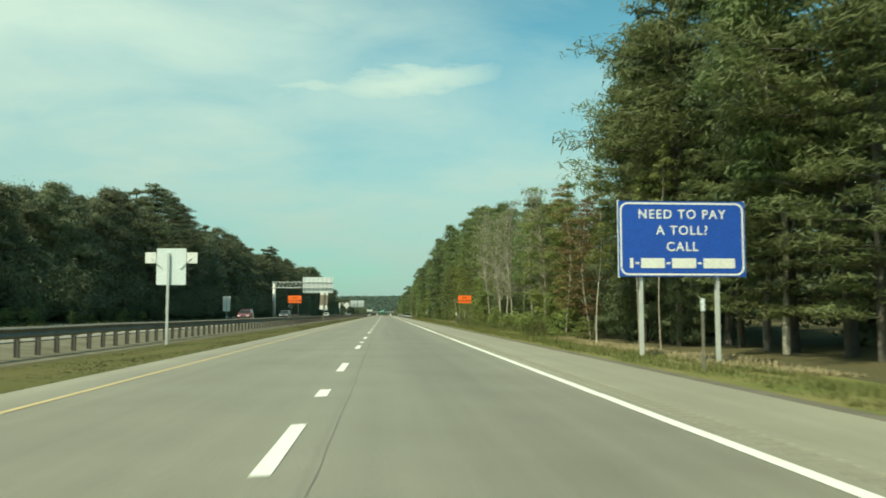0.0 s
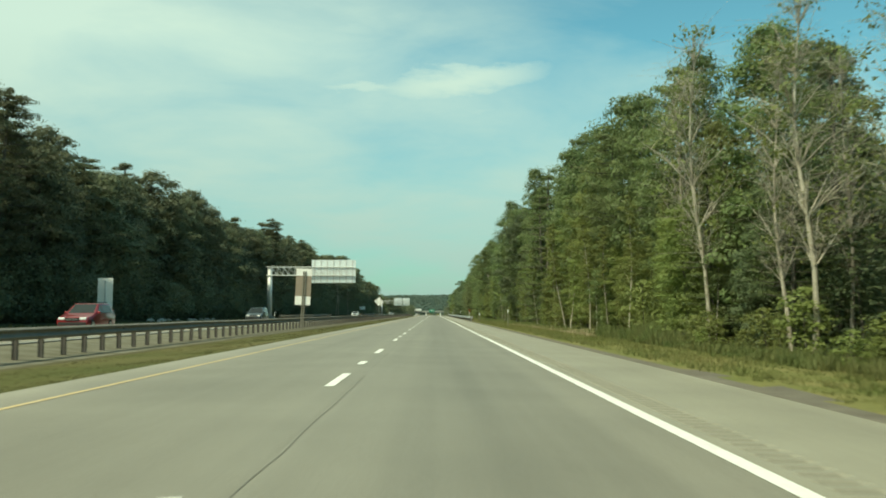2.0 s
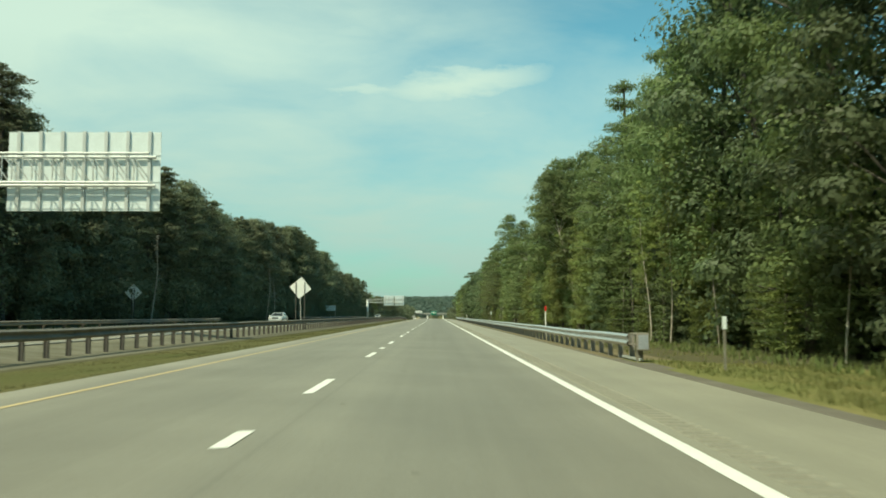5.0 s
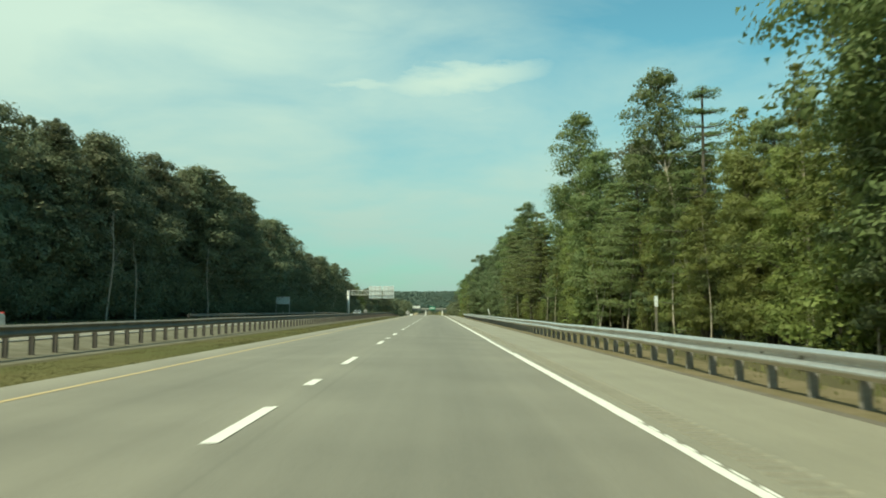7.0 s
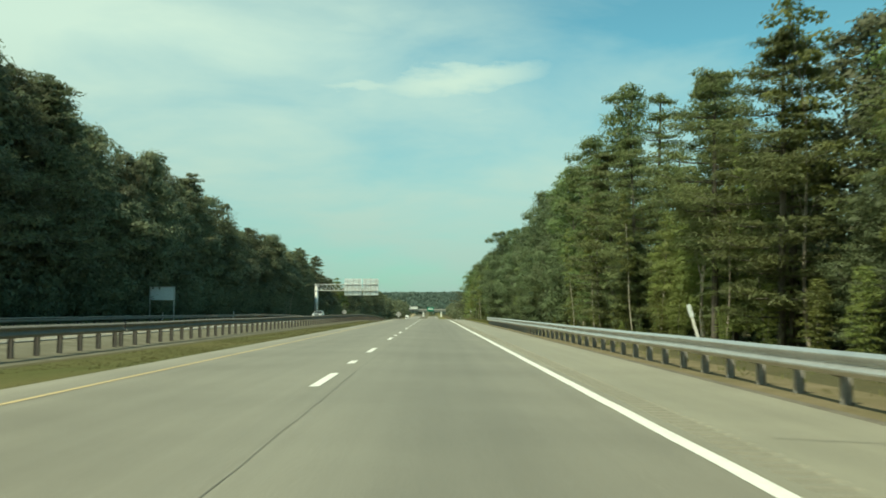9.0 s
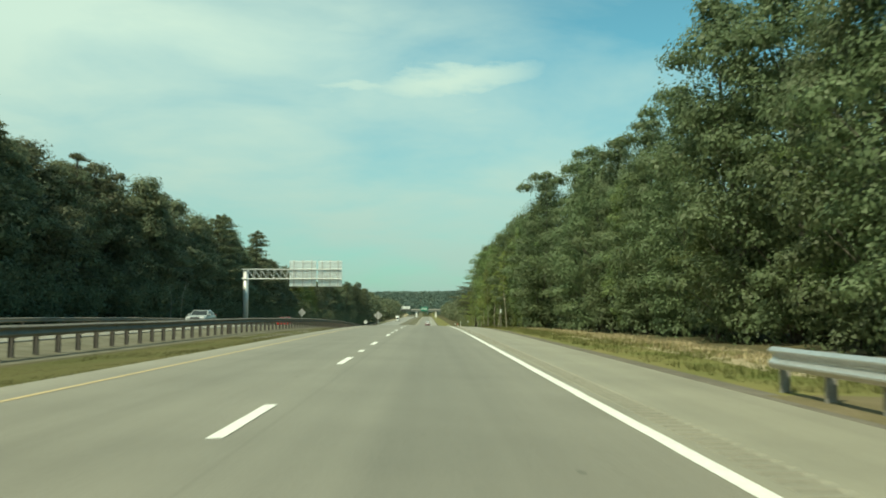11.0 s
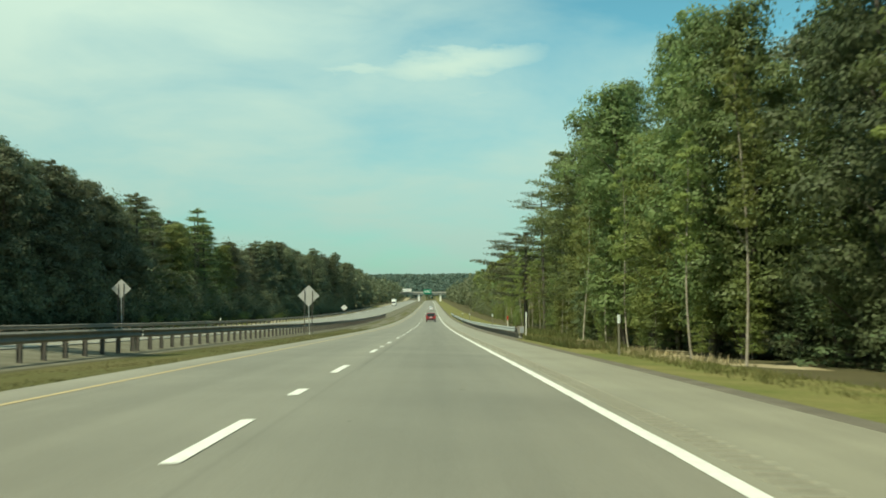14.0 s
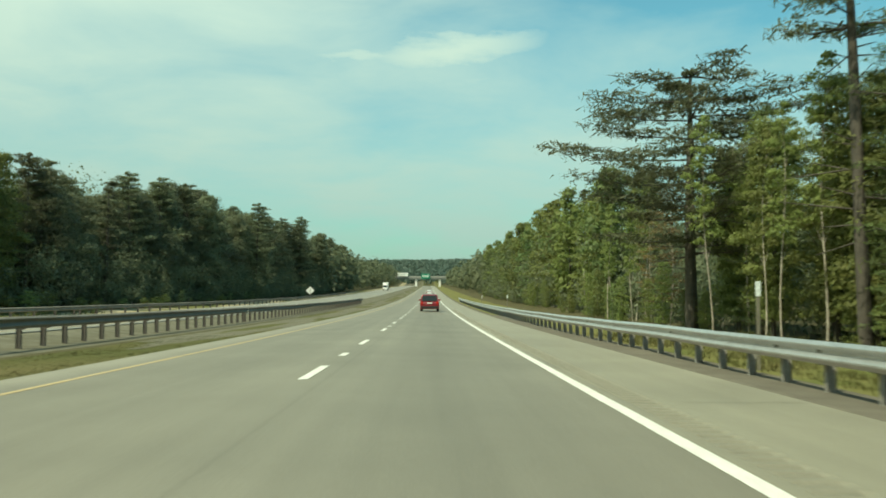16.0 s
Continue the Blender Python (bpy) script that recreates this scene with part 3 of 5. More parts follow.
def toll_sign(x, y):
    w, h, zc = 5.04, 2.95, 4.02
    g = empty("guide_sign", x, y, 0, "blue toll payment sign with white lettering on two steel posts", "road sign")
    bm = bmesh.new()
    rounded_panel(bm, w, h, .05, -.02, .02, 0, zc)
    panel = part("panel", bm, SIGN_BLUE, g, "blue sign panel")
    bm = bmesh.new()
    ring_border(bm, w - .1, h - .1, .32, .075, -.026, -.02)
    b = part("border", bm, SIGN_WHITE, panel, "white border line")
    b.location = (0, 0, zc)
    for text, dz_, size in (("NEED TO PAY", .95, .5), ("A TOLL?", .32, .5), ("CALL", -.32, .5)):
        lettering(text, size, SIGN_WHITE, panel, 0, -.026, zc + dz_)
    bm = bmesh.new()
    for x0, x1, hh in ((-2.27, -2.13, .42), (-2.04, -1.88, .09), (-1.8, -.78, .42), (-.7, -.54, .09), (-.46, .58, .42), (.66, .82, .09), (.9, 2.27, .42)):
        box(bm, x0 * .92, x1 * .92, -.03, -.026, zc - .95 - hh * .46, zc - .95 + hh * .46)
    part("number_bar", bm, SIGN_WHITE, panel, "plain white bars")
    bm = bmesh.new()
    for q in (-2.52, 2.52):
        box(bm, q - .03, q + .03, .022, .06, zc - h / 2 - .04, zc + h / 2 + .04)
    for q in (-1.1, -.35, .4, 1.1):
        box(bm, -2.48, 2.48, .022, .06, zc + q - .03, zc + q + .03)
    part("stiffener", bm, SIGN_BACK, panel)
    for q in (-1.62, 1.42):
        bm = bmesh.new()
        post_i(bm, q, .17, land_z(x + q, y) - .4, zc + h / 2 - .1, .125, .2)
        part("post", bm, GALV, g, "galvanised steel post")
    return g


toll_sign(12.45, 31.7)


def work_sign(x, y, z_top, group):
    """Orange temporary sign on two thin posts."""
    w, h = 1.37, .77
    g = empty("work_sign", x, y, 0, "orange end of road work sign on two thin dark posts", "road sign", group)
    zc = z_top - h / 2
    bm = bmesh.new()
    rounded_panel(bm, w, h, .04, -.006, .006, 0, zc)
    p = part("panel", bm, SIGN_ORANGE, g, "fluorescent orange panel")
    lettering("END", .2, BLACK, p, 0, -.012, zc + .15)
    lettering("ROAD WORK", .2, BLACK, p, 0, -.012, zc - .16)
    for q in (-.36, .36):
        bm = bmesh.new()
        box(bm, q - .03, q + .03, .01, .055, land_z(x + q, y) - .3, z_top - .1)
        part("post", bm, POST_DARK, g, "dark channel post")
    return g


work_sign(9.08, 85.6, 2.95, "work signs")
work_sign(-8.45, 88.4, 2.98, "work signs")


def square_back(x, y):
    """Back of a median sign with two small side plates."""
    g = empty("speed_sign", x, y, 0, "bare metal sign back with two flag plates", "road sign")
    bm = bmesh.new()
    rounded_panel(bm, 1.38, 1.74, .06, -.004, .004, .06, 3.34)
    p = part("panel", bm, SIGN_BACK, g, "bare aluminium sheet")
    for s in (-1, 1):
        bm = bmesh.new()
        box(bm, .06 + s * .97 - .25, .06 + s * .97 + .25, -.03, -.024, 3.5, 4.02, 0)
        part("flag_plate", bm, SIGN_WHITE, g, "small white plate")
        bm = bmesh.new()
        rod(bm, (.06 + s * .42, -.04, 3.25), (.06 + s * .95, -.045, 3.75), .02)
        part("brace", bm, GALV, g)
    bm = bmesh.new()
    box(bm, -.12, 0, -.12, -.006, land_z(x, y) - .4, 4.0, .008)
    part("post", bm, GALV, g, "square steel post")
    return g


square_back(-9.33, 40.5)


def tall_back(x, y, w, h, z_top, mats, label, lean=0, posts=(0,)):
    g = empty("guide_sign", x, y, land_z(x, y), label, "road sign", rz=0)
    zt = z_top - land_z(x, y) + road_z(y)
    bands = ((0, .2, 0), (.2, .76, 1), (.76, 1, 0)) if len(mats) > 1 else ((0, 1, 0),)
    for a, b, m in bands:
        bm = bmesh.new()
        box(bm, -w / 2, w / 2, -.004, .004, zt - h * b, zt - h * a - .004)
        part("panel", bm, mats[m], g)
    for q in posts:
        bm = bmesh.new()
        box(bm, q - .05, q + .05, -.11, -.006, -.4, zt - .25, .006)
        part("post", bm, WOOD_POST if len(mats) > 1 else GALV, g, "square post")
    g.rotation_euler = (0, radians(lean), 0)
    return g


tall_back(-10.0, 150.5, 1.36, 3.2, 5.0, (SIGN_WHITE, BROWN), "back of a tall white and brown sign on a post", 2.5, (-.02, .16))
tall_back(-26.6, 149.2, 1.3, 2.6, 4.1, (SIGN_WHITE,), "tall white sign back on a post across the road", 0)


# sign-back aluminium with its shading put into a darker grey
SIGN_GREY = material("shaded_aluminium", (.42, .42, .4), .6, .05, tint=(.33, .33, .31), scale=2, amount=.6, fine=18)


def diamond(x, y, z, side, label, turn=0, posts=(-.25, .25), mat=None, lean=0):
    """Back of a diamond-shaped warning sign."""
    g = empty("warning_sign", x, y, land_z(x, y), label, "road sign", "warning signs")
    zc = z + road_z(y) - land_z(x, y)
    bm = bmesh.new()
    rounded_panel(bm, side, side, .06, -.004, .004)
    p = part("panel", bm, mat or SIGN_BACK, g, "bare aluminium diamond")
    p.matrix_basis = pose(0, 0, zc, 0, 45 + turn, 0)
    for q in posts:
        bm = bmesh.new()
        box(bm, q - .035, q + .035, -.07, -.006, -.4, zc + side * .35, .004)
        part("post", bm, POST_DARK, g, "dark channel post")
    bm = bmesh.new()
    rod(bm, (.12, .05, -.3), (0, .02, zc - side * .55), .035)
    part("brace", bm, GALV, g, "pale leaning brace")
    g.rotation_euler = (0, radians(lean), 0)
    return g


diamond(-11.3, 274.5, 3.75, 1.5, "pale diamond warning sign back on two posts in the median", 6, (-.42, .42), SIGN_WHITE)
diamond(-30.2, 282.3, 3.5, 1.3, "pale diamond warning sign back beside the opposite carriageway", 0, (-.12, .12), SIGN_WHITE)
diamond(-27.3, 625.2, 3.95, 1.3, "grey diamond warning sign back beside the opposite carriageway", 0, (-.25, .25), SIGN_GREY)
diamond(-9.55, 624.5, 3.27, 1.42, "pale grey diamond warning sign back in the median", 0, (-.36, .36), SIGN_GREY)
diamond(-27.5, 831, 1.9, 1.5, "small diamond warning sign back far down the road", 0, (0,), SIGN_WHITE)


def board(x, y):
    """Wide blank sign back on two legs."""
    g = empty("sign_board", x, y, land_z(x, y), "blank grey sign board on two legs beside the trees", "road sign")
    zt = 3.98 + road_z(y) - land_z(x, y)
    bm = bmesh.new()
    box(bm, -1.5, 1.5, -.02, .02, zt - 1.5, zt, .01)
    part("panel", bm, SIGN_BACK, g, "grey aluminium panel")
    for q in (-1.42, 1.42):
        bm = bmesh.new()
        box(bm, q - .06, q + .06, -.1, -.022, -.4, zt)
        part("leg", bm, GALV, g)
    bm = bmesh.new()
    box(bm, -1.5, 1.5, -.1, -.022, zt + .002, zt + .1)
    part("top_rail", bm, GALV, g)
    bm = bmesh.new()
    box(bm, -.06, .06, .3, .36, -.3, .95, .01)
    part("marker", bm, SIGN_WHITE, g, "short white marker")
    return g


board(-30.3, 450)


def gantry(x, y, span, z_low, z_high, panels, z0, z1, ribs):
    """Cantilever sign truss: one round mast, a boxed lattice arm and panels seen from behind."""
    base = land_z(x, y)
    up = road_z(y) - base
    g = empty("sign_gantry", x, y, base, "grey steel cantilever gantry with sign panels seen from behind", "sign gantry", "gantries")
    bm = bmesh.new()
    rod(bm, (0, 0, -.5), (0, 0, up + z_high - .15), .5, .46, 24)
    part("mast", bm, GALV, g, "round galvanised mast", True)
    bm = bmesh.new()
    rod(bm, (0, 0, -.5), (0, 0, .5), .75, .75, 24)
    part("footing", bm, CONCRETE, g)
    for yy in (-.55, .55):
        for z in (z_low, z_high):
            bm = bmesh.new()
            rod(bm, (-.6, yy, up + z), (span, yy, up + z), .085, .085, 10)
            part("chord", bm, GALV, g)
        bm = bmesh.new()
        n = int(span / 1.15)
        for i in range(n):
            a, b = .3 + i * (span - .4) / n, .3 + (i + 1) * (span - .4) / n
            rod(bm, (a, yy, up + z_low), (a, yy, up + z_high), .035, None, 6)
            rod(bm, (a, yy, up + z_high), (b, yy, up + z_low), .035, None, 6)
        part("lattice", bm, GALV, g)
    for x0, x1 in panels:
        bm = bmesh.new()
        box(bm, x0, x1, .72, .76, up + z0, up + z1)
        p = part("panel", bm, SIGN_BACK, g, "bare aluminium panel back")
        n = max(2, round((x1 - x0) / 1.3))
        for i in range(n):
            q = x0 + (i + .5) * (x1 - x0) / n
            bm = bmesh.new()
            box(bm, q - .09, q + .09, .6, .718, up + z0 - .02, up + z1 + (.12 if ribs else .03))
            part("stiffener", bm, GALV, p)
        bm = bmesh.new()
        for z in np.arange(z0 + .12, z1 - .05, .24 if ribs else 1.5):
            box(bm, x0, x1, .66 if ribs else .69, .719, up + z, up + z + (.09 if ribs else .1))
        part("rib", bm, SIGN_BACK, p)
    return g


gantry(-30.0, 239, 16.2, 8.3, 9.9, ((7.9, 16.4),), 6.9, 11.35, False)
gantry(-29.1, 572.7, 16.1, 8.27, 9.87, ((7.3, 11.85), (12.2, 16.3)), 7.0, 11.4, True)


# ---- roadside markers ----
RED = material("red_reflector", (.6, .02, .02), .4)


def marker(x, y, h, label, red=False, lean=0, group="delineators"):
    g = empty("delineator", x, y, land_z(x, y), label, "delineator", group)
    bm = bmesh.new()
    box(bm, -.035, .035, -.02, .0, -.3, h, .004)
    part("post", bm, SIGN_WHITE if red or lean else WOOD_POST, g)
    bm = bmesh.new()
    box(bm, -.055, .055, -.032, -.022, h - .32, h, .003)
    part("reflector", bm, RED if red else SIGN_BACK, g, "red tip" if red else "pale reflector plate")
    g.rotation_euler = (0, radians(lean), 0)
    return g


for x, y, h in ((8.76, 20.2, 1.85), (8.4, 88, 1.5), (9.0, 161, 1.75), (9.0, 214, 1.4), (8.6, 297, 1.85), (8.6, 371, 1.5), (8.8, 508.2, 1.8), (9.0, 577, 1.55), (8.9, 641, 1.9), (9, 700, 1.9), (9.3, 742, 1.7)):
    if y == 371:
        marker(x, y, 1.65, "leaning white delineator behind the guardrail", False, -16)
    else:
        marker(x, y, h, "slim grey delineator post on the grass verge")
marker(8.85, 606.8, 1.9, "slim white delineator behind the guardrail end", False, 1)
for x, y, h in ((8.7, 246, 2.0), (8.75, 620.3, 1.65)):
    marker(x, y, h, "white marker post with a red tip behind the guardrail", True)
marker(-26.6, 470, 1.2, "slim grey delineator across the road", False, 4)
marker(-26.6, 226, 1.4, "slim grey delineator across the road", False, 3)
marker(-26.8, 660, 1.2, "slim grey delineator across the road", False, 12)

# ---- overpass in the valley ----
OVERPASS_STEEL = material("overpass_girder", (.2, .22, .2), .7, tint=(.14, .15, .14), scale=.5, fine=5)
oy = 1450
oz = road_z(oy)
ov = empty("overpass", 0, oy, oz, "concrete road bridge across both carriageways", "bridge")
bm = bmesh.new()
box(bm, -75, 60, -5, 5, 6.6, 8.4, .1)
part("girder", bm, OVERPASS_STEEL, ov, "dark bridge girder")
bm = bmesh.new()
box(bm, -80, 66, -5.4, 5.4, 8.41, 9.6, .1)
part("parapet", bm, CONCRETE, ov)
for x in (-11.2, 12.0):
    bm = bmesh.new()
    box(bm, x - 1.0, x + 1.0, -4, 4, -.5, 6.58, .2)
    part("pier", bm, SIGN_WHITE, ov, "pale concrete pier")
for x0, x1 in ((-95, -48), (38, 80)):
    bm = bmesh.new()
    box(bm, x0, x1, -6, 6, -1, 6.5, .3)
    part("abutment", bm, CONCRETE, ov)


def overhead_panel(x, y, z, w, h, mat, label):
    g = empty("overhead_sign", x, y, road_z(y), label, "road sign")
    bm = bmesh.new()
    box(bm, -w / 2, w / 2, -.1, .1, z, z + h, .05)
    part("panel", bm, mat, g)
    for q in (-w / 3, w / 3):
        bm = bmesh.new()
        box(bm, q - .15, q + .15, .12, .4, z - .2, z + h)
        part("bracket", bm, GALV, g)
    bm = bmesh.new()
    for q in (.35, .62):
        box(bm, -w * .38, w * .38, -.14, -.11, z + h * q, z + h * q + .5)
    part("bar", bm, SIGN_WHITE if mat is SIGN_GREEN else GALV, g)
    return g


overhead_panel(-2.0, 1443, 7.2, 8.5, 5.0, SIGN_GREEN, "green overhead guide sign hung on the bridge")
overhead_panel(-25, 1443, 9.8, 12, 3.2, SIGN_WHITE, "pale sign panel above the bridge")


# ---- vehicles ----
def paint(name, c):
    m = material(name, c, .3, .2, fine=5, amount=.1)
    m.node_tree.nodes["Principled BSDF"].inputs["Coat Weight"].default_value = .7
    return m


GLASS = material("dark_glass", (.02, .025, .025), .08, 0, fine=3)
TYRE = material("tyre", (.025, .025, .025), .85)
RIM = material("rim", (.5, .5, .5), .35, .8)
LAMP_W = material("headlamp", (.85, .85, .85), .15)
LAMP_R = material("tail_lamp", (.45, .015, .01), .2)
PLATE = material("plate", (.75, .75, .72), .5)


def car(name, x, y, z, rz, mat, label, L=4.6, W=1.85, H=1.72, tall=True):
    """Passenger car, front towards +y: rounded body with cabin, glass, lamps and wheels."""
    g = empty(name, x, y, z, label, "car", "traffic", rz)
    hood, deck = (.98, .95) if tall else (.86, .92)
    side = [(-L / 2, .38), (-L / 2 + .03, .8), (-L / 2 + .08, deck)]
    side += [(-L / 2 + .18, deck + .02), (-L / 2 + (.42 if tall else .95), H - .06)] if tall else [(-L / 2 + .6, deck + .04), (-L / 2 + 1.2, H - .05)]
    side += [(-L / 2 + (.75 if tall else 1.6), H), (L / 2 - 2.1, H - .03), (L / 2 - 1.25, hood + .06), (L / 2 - .3, hood - .12), (L / 2 - .04, .7), (L / 2, .42), (L / 2 - .1, .26), (-L / 2 + .1, .27)]
    bm = bmesh.new()
    rings = []
    for s, inset in ((-1, 0), (1, 0)):
        ring = []
        for yy, zz in side:
            tuck = .0 if zz < hood else (zz - hood) / (H - hood) * .2
            ring.append(bm.verts.new((s * (W / 2 - tuck), yy, zz)))
        rings.append(ring)
    n = len(side)
    bm.faces.new(rings[0]), bm.faces.new(rings[1][::-1])
    for i in range(n):
        j = (i + 1) % n
        bm.faces.new((rings[0][i], rings[0][j], rings[1][j], rings[1][i]))
    bmesh.ops.bevel(bm, geom=list(bm.edges), offset=.06, segments=2, affect="EDGES", profile=.5)
    part("body", bm, mat, g, "", True)

    def pane(nm, pts, m=GLASS):
        bm = bmesh.new()
        vs = [bm.verts.new(p) for p in pts]
        f = bm.faces.new(vs)
        r = bmesh.ops.extrude_face_region(bm, geom=[f])
        c = Vector((0, 0, H * .5))
        no = f.normal.copy() if f.normal.length else Vector((0, 0, 1))
        bm.normal_update()
        no = f.normal
        if no.dot(f.calc_center_median() - c) < 0:
            no = -no
        for v in r["geom"]:
            if isinstance(v, bmesh.types.BMVert):
                v.co += no * .02
        return part(nm, bm, m, g)
    wr, wb = W / 2 - .26, W / 2 - .14
    yb0, yb1 = (-L / 2 + .16, -L / 2 + .42) if tall else (-L / 2 + .68, -L / 2 + 1.2)
    pane("rear_window", [(-wb, yb0, deck + .1), (wb, yb0, deck + .1), (wr, yb1 - .04, H - .12), (-wr, yb1 - .04, H - .12)])
    pane("windscreen", [(-wb, L / 2 - 1.3, hood + .08), (wb, L / 2 - 1.3, hood + .08), (wr, L / 2 - 2.02, H - .09), (-wr, L / 2 - 2.02, H - .09)])
    for s in (-1, 1):
        k = lambda zz: s * (W / 2 - (zz - hood) / (H - hood) * .2 + .006)
        za, zb = hood + .1, H - .14
        ym = -.1
        pane("side_window", [(k(za), L / 2 - 1.5, za), (k(za), ym + .04, za), (k(zb), ym + .04, zb), (k(zb), L / 2 - 2.15, zb)])
        pane("side_window", [(k(za), ym - .04, za), (k(za), yb1 + .1, za), (k(zb), yb1 + .35, zb), (k(zb), ym - .04, zb)])
        bm = bmesh.new()
        box(bm, s * (W / 2 - .28) - .2, s * (W / 2 - .28) + .2, L / 2 - .16, L / 2 + .0, .66, .82, .03)
        part("headlight", bm, LAMP_W, g)
        bm = bmesh.new()
        box(bm, s * (W / 2 - .16) - .11, s * (W / 2 - .16) + .11, -L / 2 - .02, -L / 2 + .14, .72, 1.02, .03)
        part("tail_light", bm, LAMP_R, g)
        bm = bmesh.new()
        box(bm, s * (W / 2 + .09) - .1, s * (W / 2 + .09) + .1, L / 2 - 1.62, L / 2 - 1.45, hood + .04, hood + .2, .03)
        part("mirror", bm, mat, g)
        for yy in (-L * .3, L * .31):
            bm = bmesh.new()
            rod(bm, (s * (W / 2 - .24), yy, .34), (s * (W / 2 + .01), yy, .34), .34, None, 20)
            bmesh.ops.bevel(bm, geom=[e for e in bm.edges if abs(e.verts[0].co.x - e.verts[1].co.x) < 1e-4], offset=.03, segments=2, affect="EDGES")
            wh = part("wheel", bm, TYRE, g, "", True)
            bm = bmesh.new()
            rod(bm, (s * (W / 2 - .02), yy, .34), (s * (W / 2 + .02), yy, .34), .21, None, 12)
            part("rim", bm, RIM, wh)
    bm = bmesh.new()
    box(bm, -W / 2 + .08, W / 2 - .08, -L / 2 - .05, -L / 2 + .06, .34, .56, .03)
    part("bumper", bm, TYRE if tall else mat, g)
    bm = bmesh.new()
    box(bm, -W / 2 + .08, W / 2 - .08, L / 2 - .06, L / 2 + .03, .34, .52, .03)
    part("bumper", bm, TYRE if tall else mat, g)
    bm = bmesh.new()
    box(bm, -.42, .42, L / 2 - .1, L / 2 + .02, .6, .78, .02)
    grille = part("grille", bm, TYRE, g, "black front grille")
    bm = bmesh.new()
    for q in (.64, .7):
        box(bm, -.4, .4, L / 2 + .02, L / 2 + .03, q, q + .02)
    part("grille_bar", bm, RIM, grille)
    if tall:
        for s in (-1, 1):
            bm = bmesh.new()
            rod(bm, (s * (W / 2 - .3), -L / 2 + .8, H + .04), (s * (W / 2 - .3), L / 2 - 2.2, H + .03), .02, None, 6)
            part("roof_rail", bm, TYRE, g)
    bm = bmesh.new()
    box(bm, -.26, .26, -L / 2 - .035, -L / 2 - .012, .8, .93, .004)
    part("number_plate", bm, PLATE, g)
    return g


RED_PAINT = paint("red_paint", (.22, .012, .017))
near_lane = lambda x, y: road_z(y) + across(x) + .005
car("lead_car", 1.9, 708, near_lane(1.9, 708), 0, RED_PAINT, "dark red sport utility vehicle on the near carriageway", 4.5, 1.85, 1.72)
car("white_car", 1.9, 905, near_lane(1.9, 905), 0, paint("white_paint", (.75, .76, .75)), "white car far ahead on the road", 4.6, 1.85, 1.5, False)
oz_ = lambda y: opp_z(y) + .005
car("red_car", -20.2, 130, oz_(130), 180, RED_PAINT, "red sport utility vehicle on the opposite carriageway", 4.5, 1.85, 1.7)
car("dark_car", -20.2, 181, oz_(181), 180, paint("blue_grey_paint", (.035, .05, .055)), "dark blue-grey sport utility vehicle on the opposite carriageway", 4.7, 1.9, 1.75)
car("silver_car", -20.2, 311, oz_(311), 180, paint("silver_paint", (.5, .52, .5)), "silver saloon car on the opposite carriageway", 4.7, 1.83, 1.46, False)
car("red_car", -20.2, 560, oz_(560), 180, paint("bright_red_paint", (.42, .012, .012)), "bright red saloon car on the opposite carriageway", 4.6, 1.83, 1.46, False)
car("silver_car", -20.2, 511.5, oz_(511.5), 180, paint("grey_paint", (.33, .36, .35)), "grey saloon car on the opposite carriageway", 4.7, 1.83, 1.46, False)


def truck(x, y):
    g = empty("box_truck", x, y, oz_(y), "white box lorry on the opposite carriageway", "lorry", "traffic", 180)
    bm = bmesh.new()
    box(bm, -1.25, 1.25, -5, 2.2, 1.0, 3.9, .05)
    part("cargo_box", bm, SIGN_WHITE, g, "white box body")
    bm = bmesh.new()
    box(bm, -1.15, 1.15, 2.35, 4.3, .5, 2.7, .2)
    part("cab", bm, SIGN_WHITE, g)
    bm = bmesh.new()
    box(bm, -1.0, 1.0, 4.2, 4.34, 1.6, 2.5, .03)
    part("windscreen", bm, GLASS, g)
    for s in (-1, 1):
        for yy in (-3.6, 3.2):
            bm = bmesh.new()
            rod(bm, (s * .85, yy, .48), (s * 1.16, yy, .48), .48, None, 18)
            part("wheel", bm, TYRE, g)
    bm = bmesh.new()
    box(bm, -.5, .5, -5, 3, .6, .98)
    part("chassis", bm, TYRE, g)
    return g


truck(-19.8, 1040)


# ---- rocks on the far verge ----
ROCK = material("pale_rock", (.42, .4, .35), .9, tint=(.26, .25, .21), scale=1.2, amount=.9, fine=12, bump=.05, per_object=.2)


def boulder(x, y, r, seed):
    bm = bmesh.new()
    bmesh.ops.create_icosphere(bm, subdivisions=2, radius=r)
    for v in bm.verts:
        q = v.co * (1.1 / r)
        v.co *= 1 + .35 * noise.noise((q.x + seed, q.y, q.z))
        v.co.z *= .62
    ob = part("boulder", bm, ROCK, None, "pale weathered boulder on the bank beside the wood")
    ob.matrix_basis = pose(x, y, land_z(x, y) + r * .3, 0, 0, seed * 37)
    return tagged(ob, category="rock", group="bank boulders")


random.seed(21)
for i in range(16):
    boulder(random.uniform(-31.0, -28.8), random.uniform(172, 196), random.uniform(.15, .5), i)

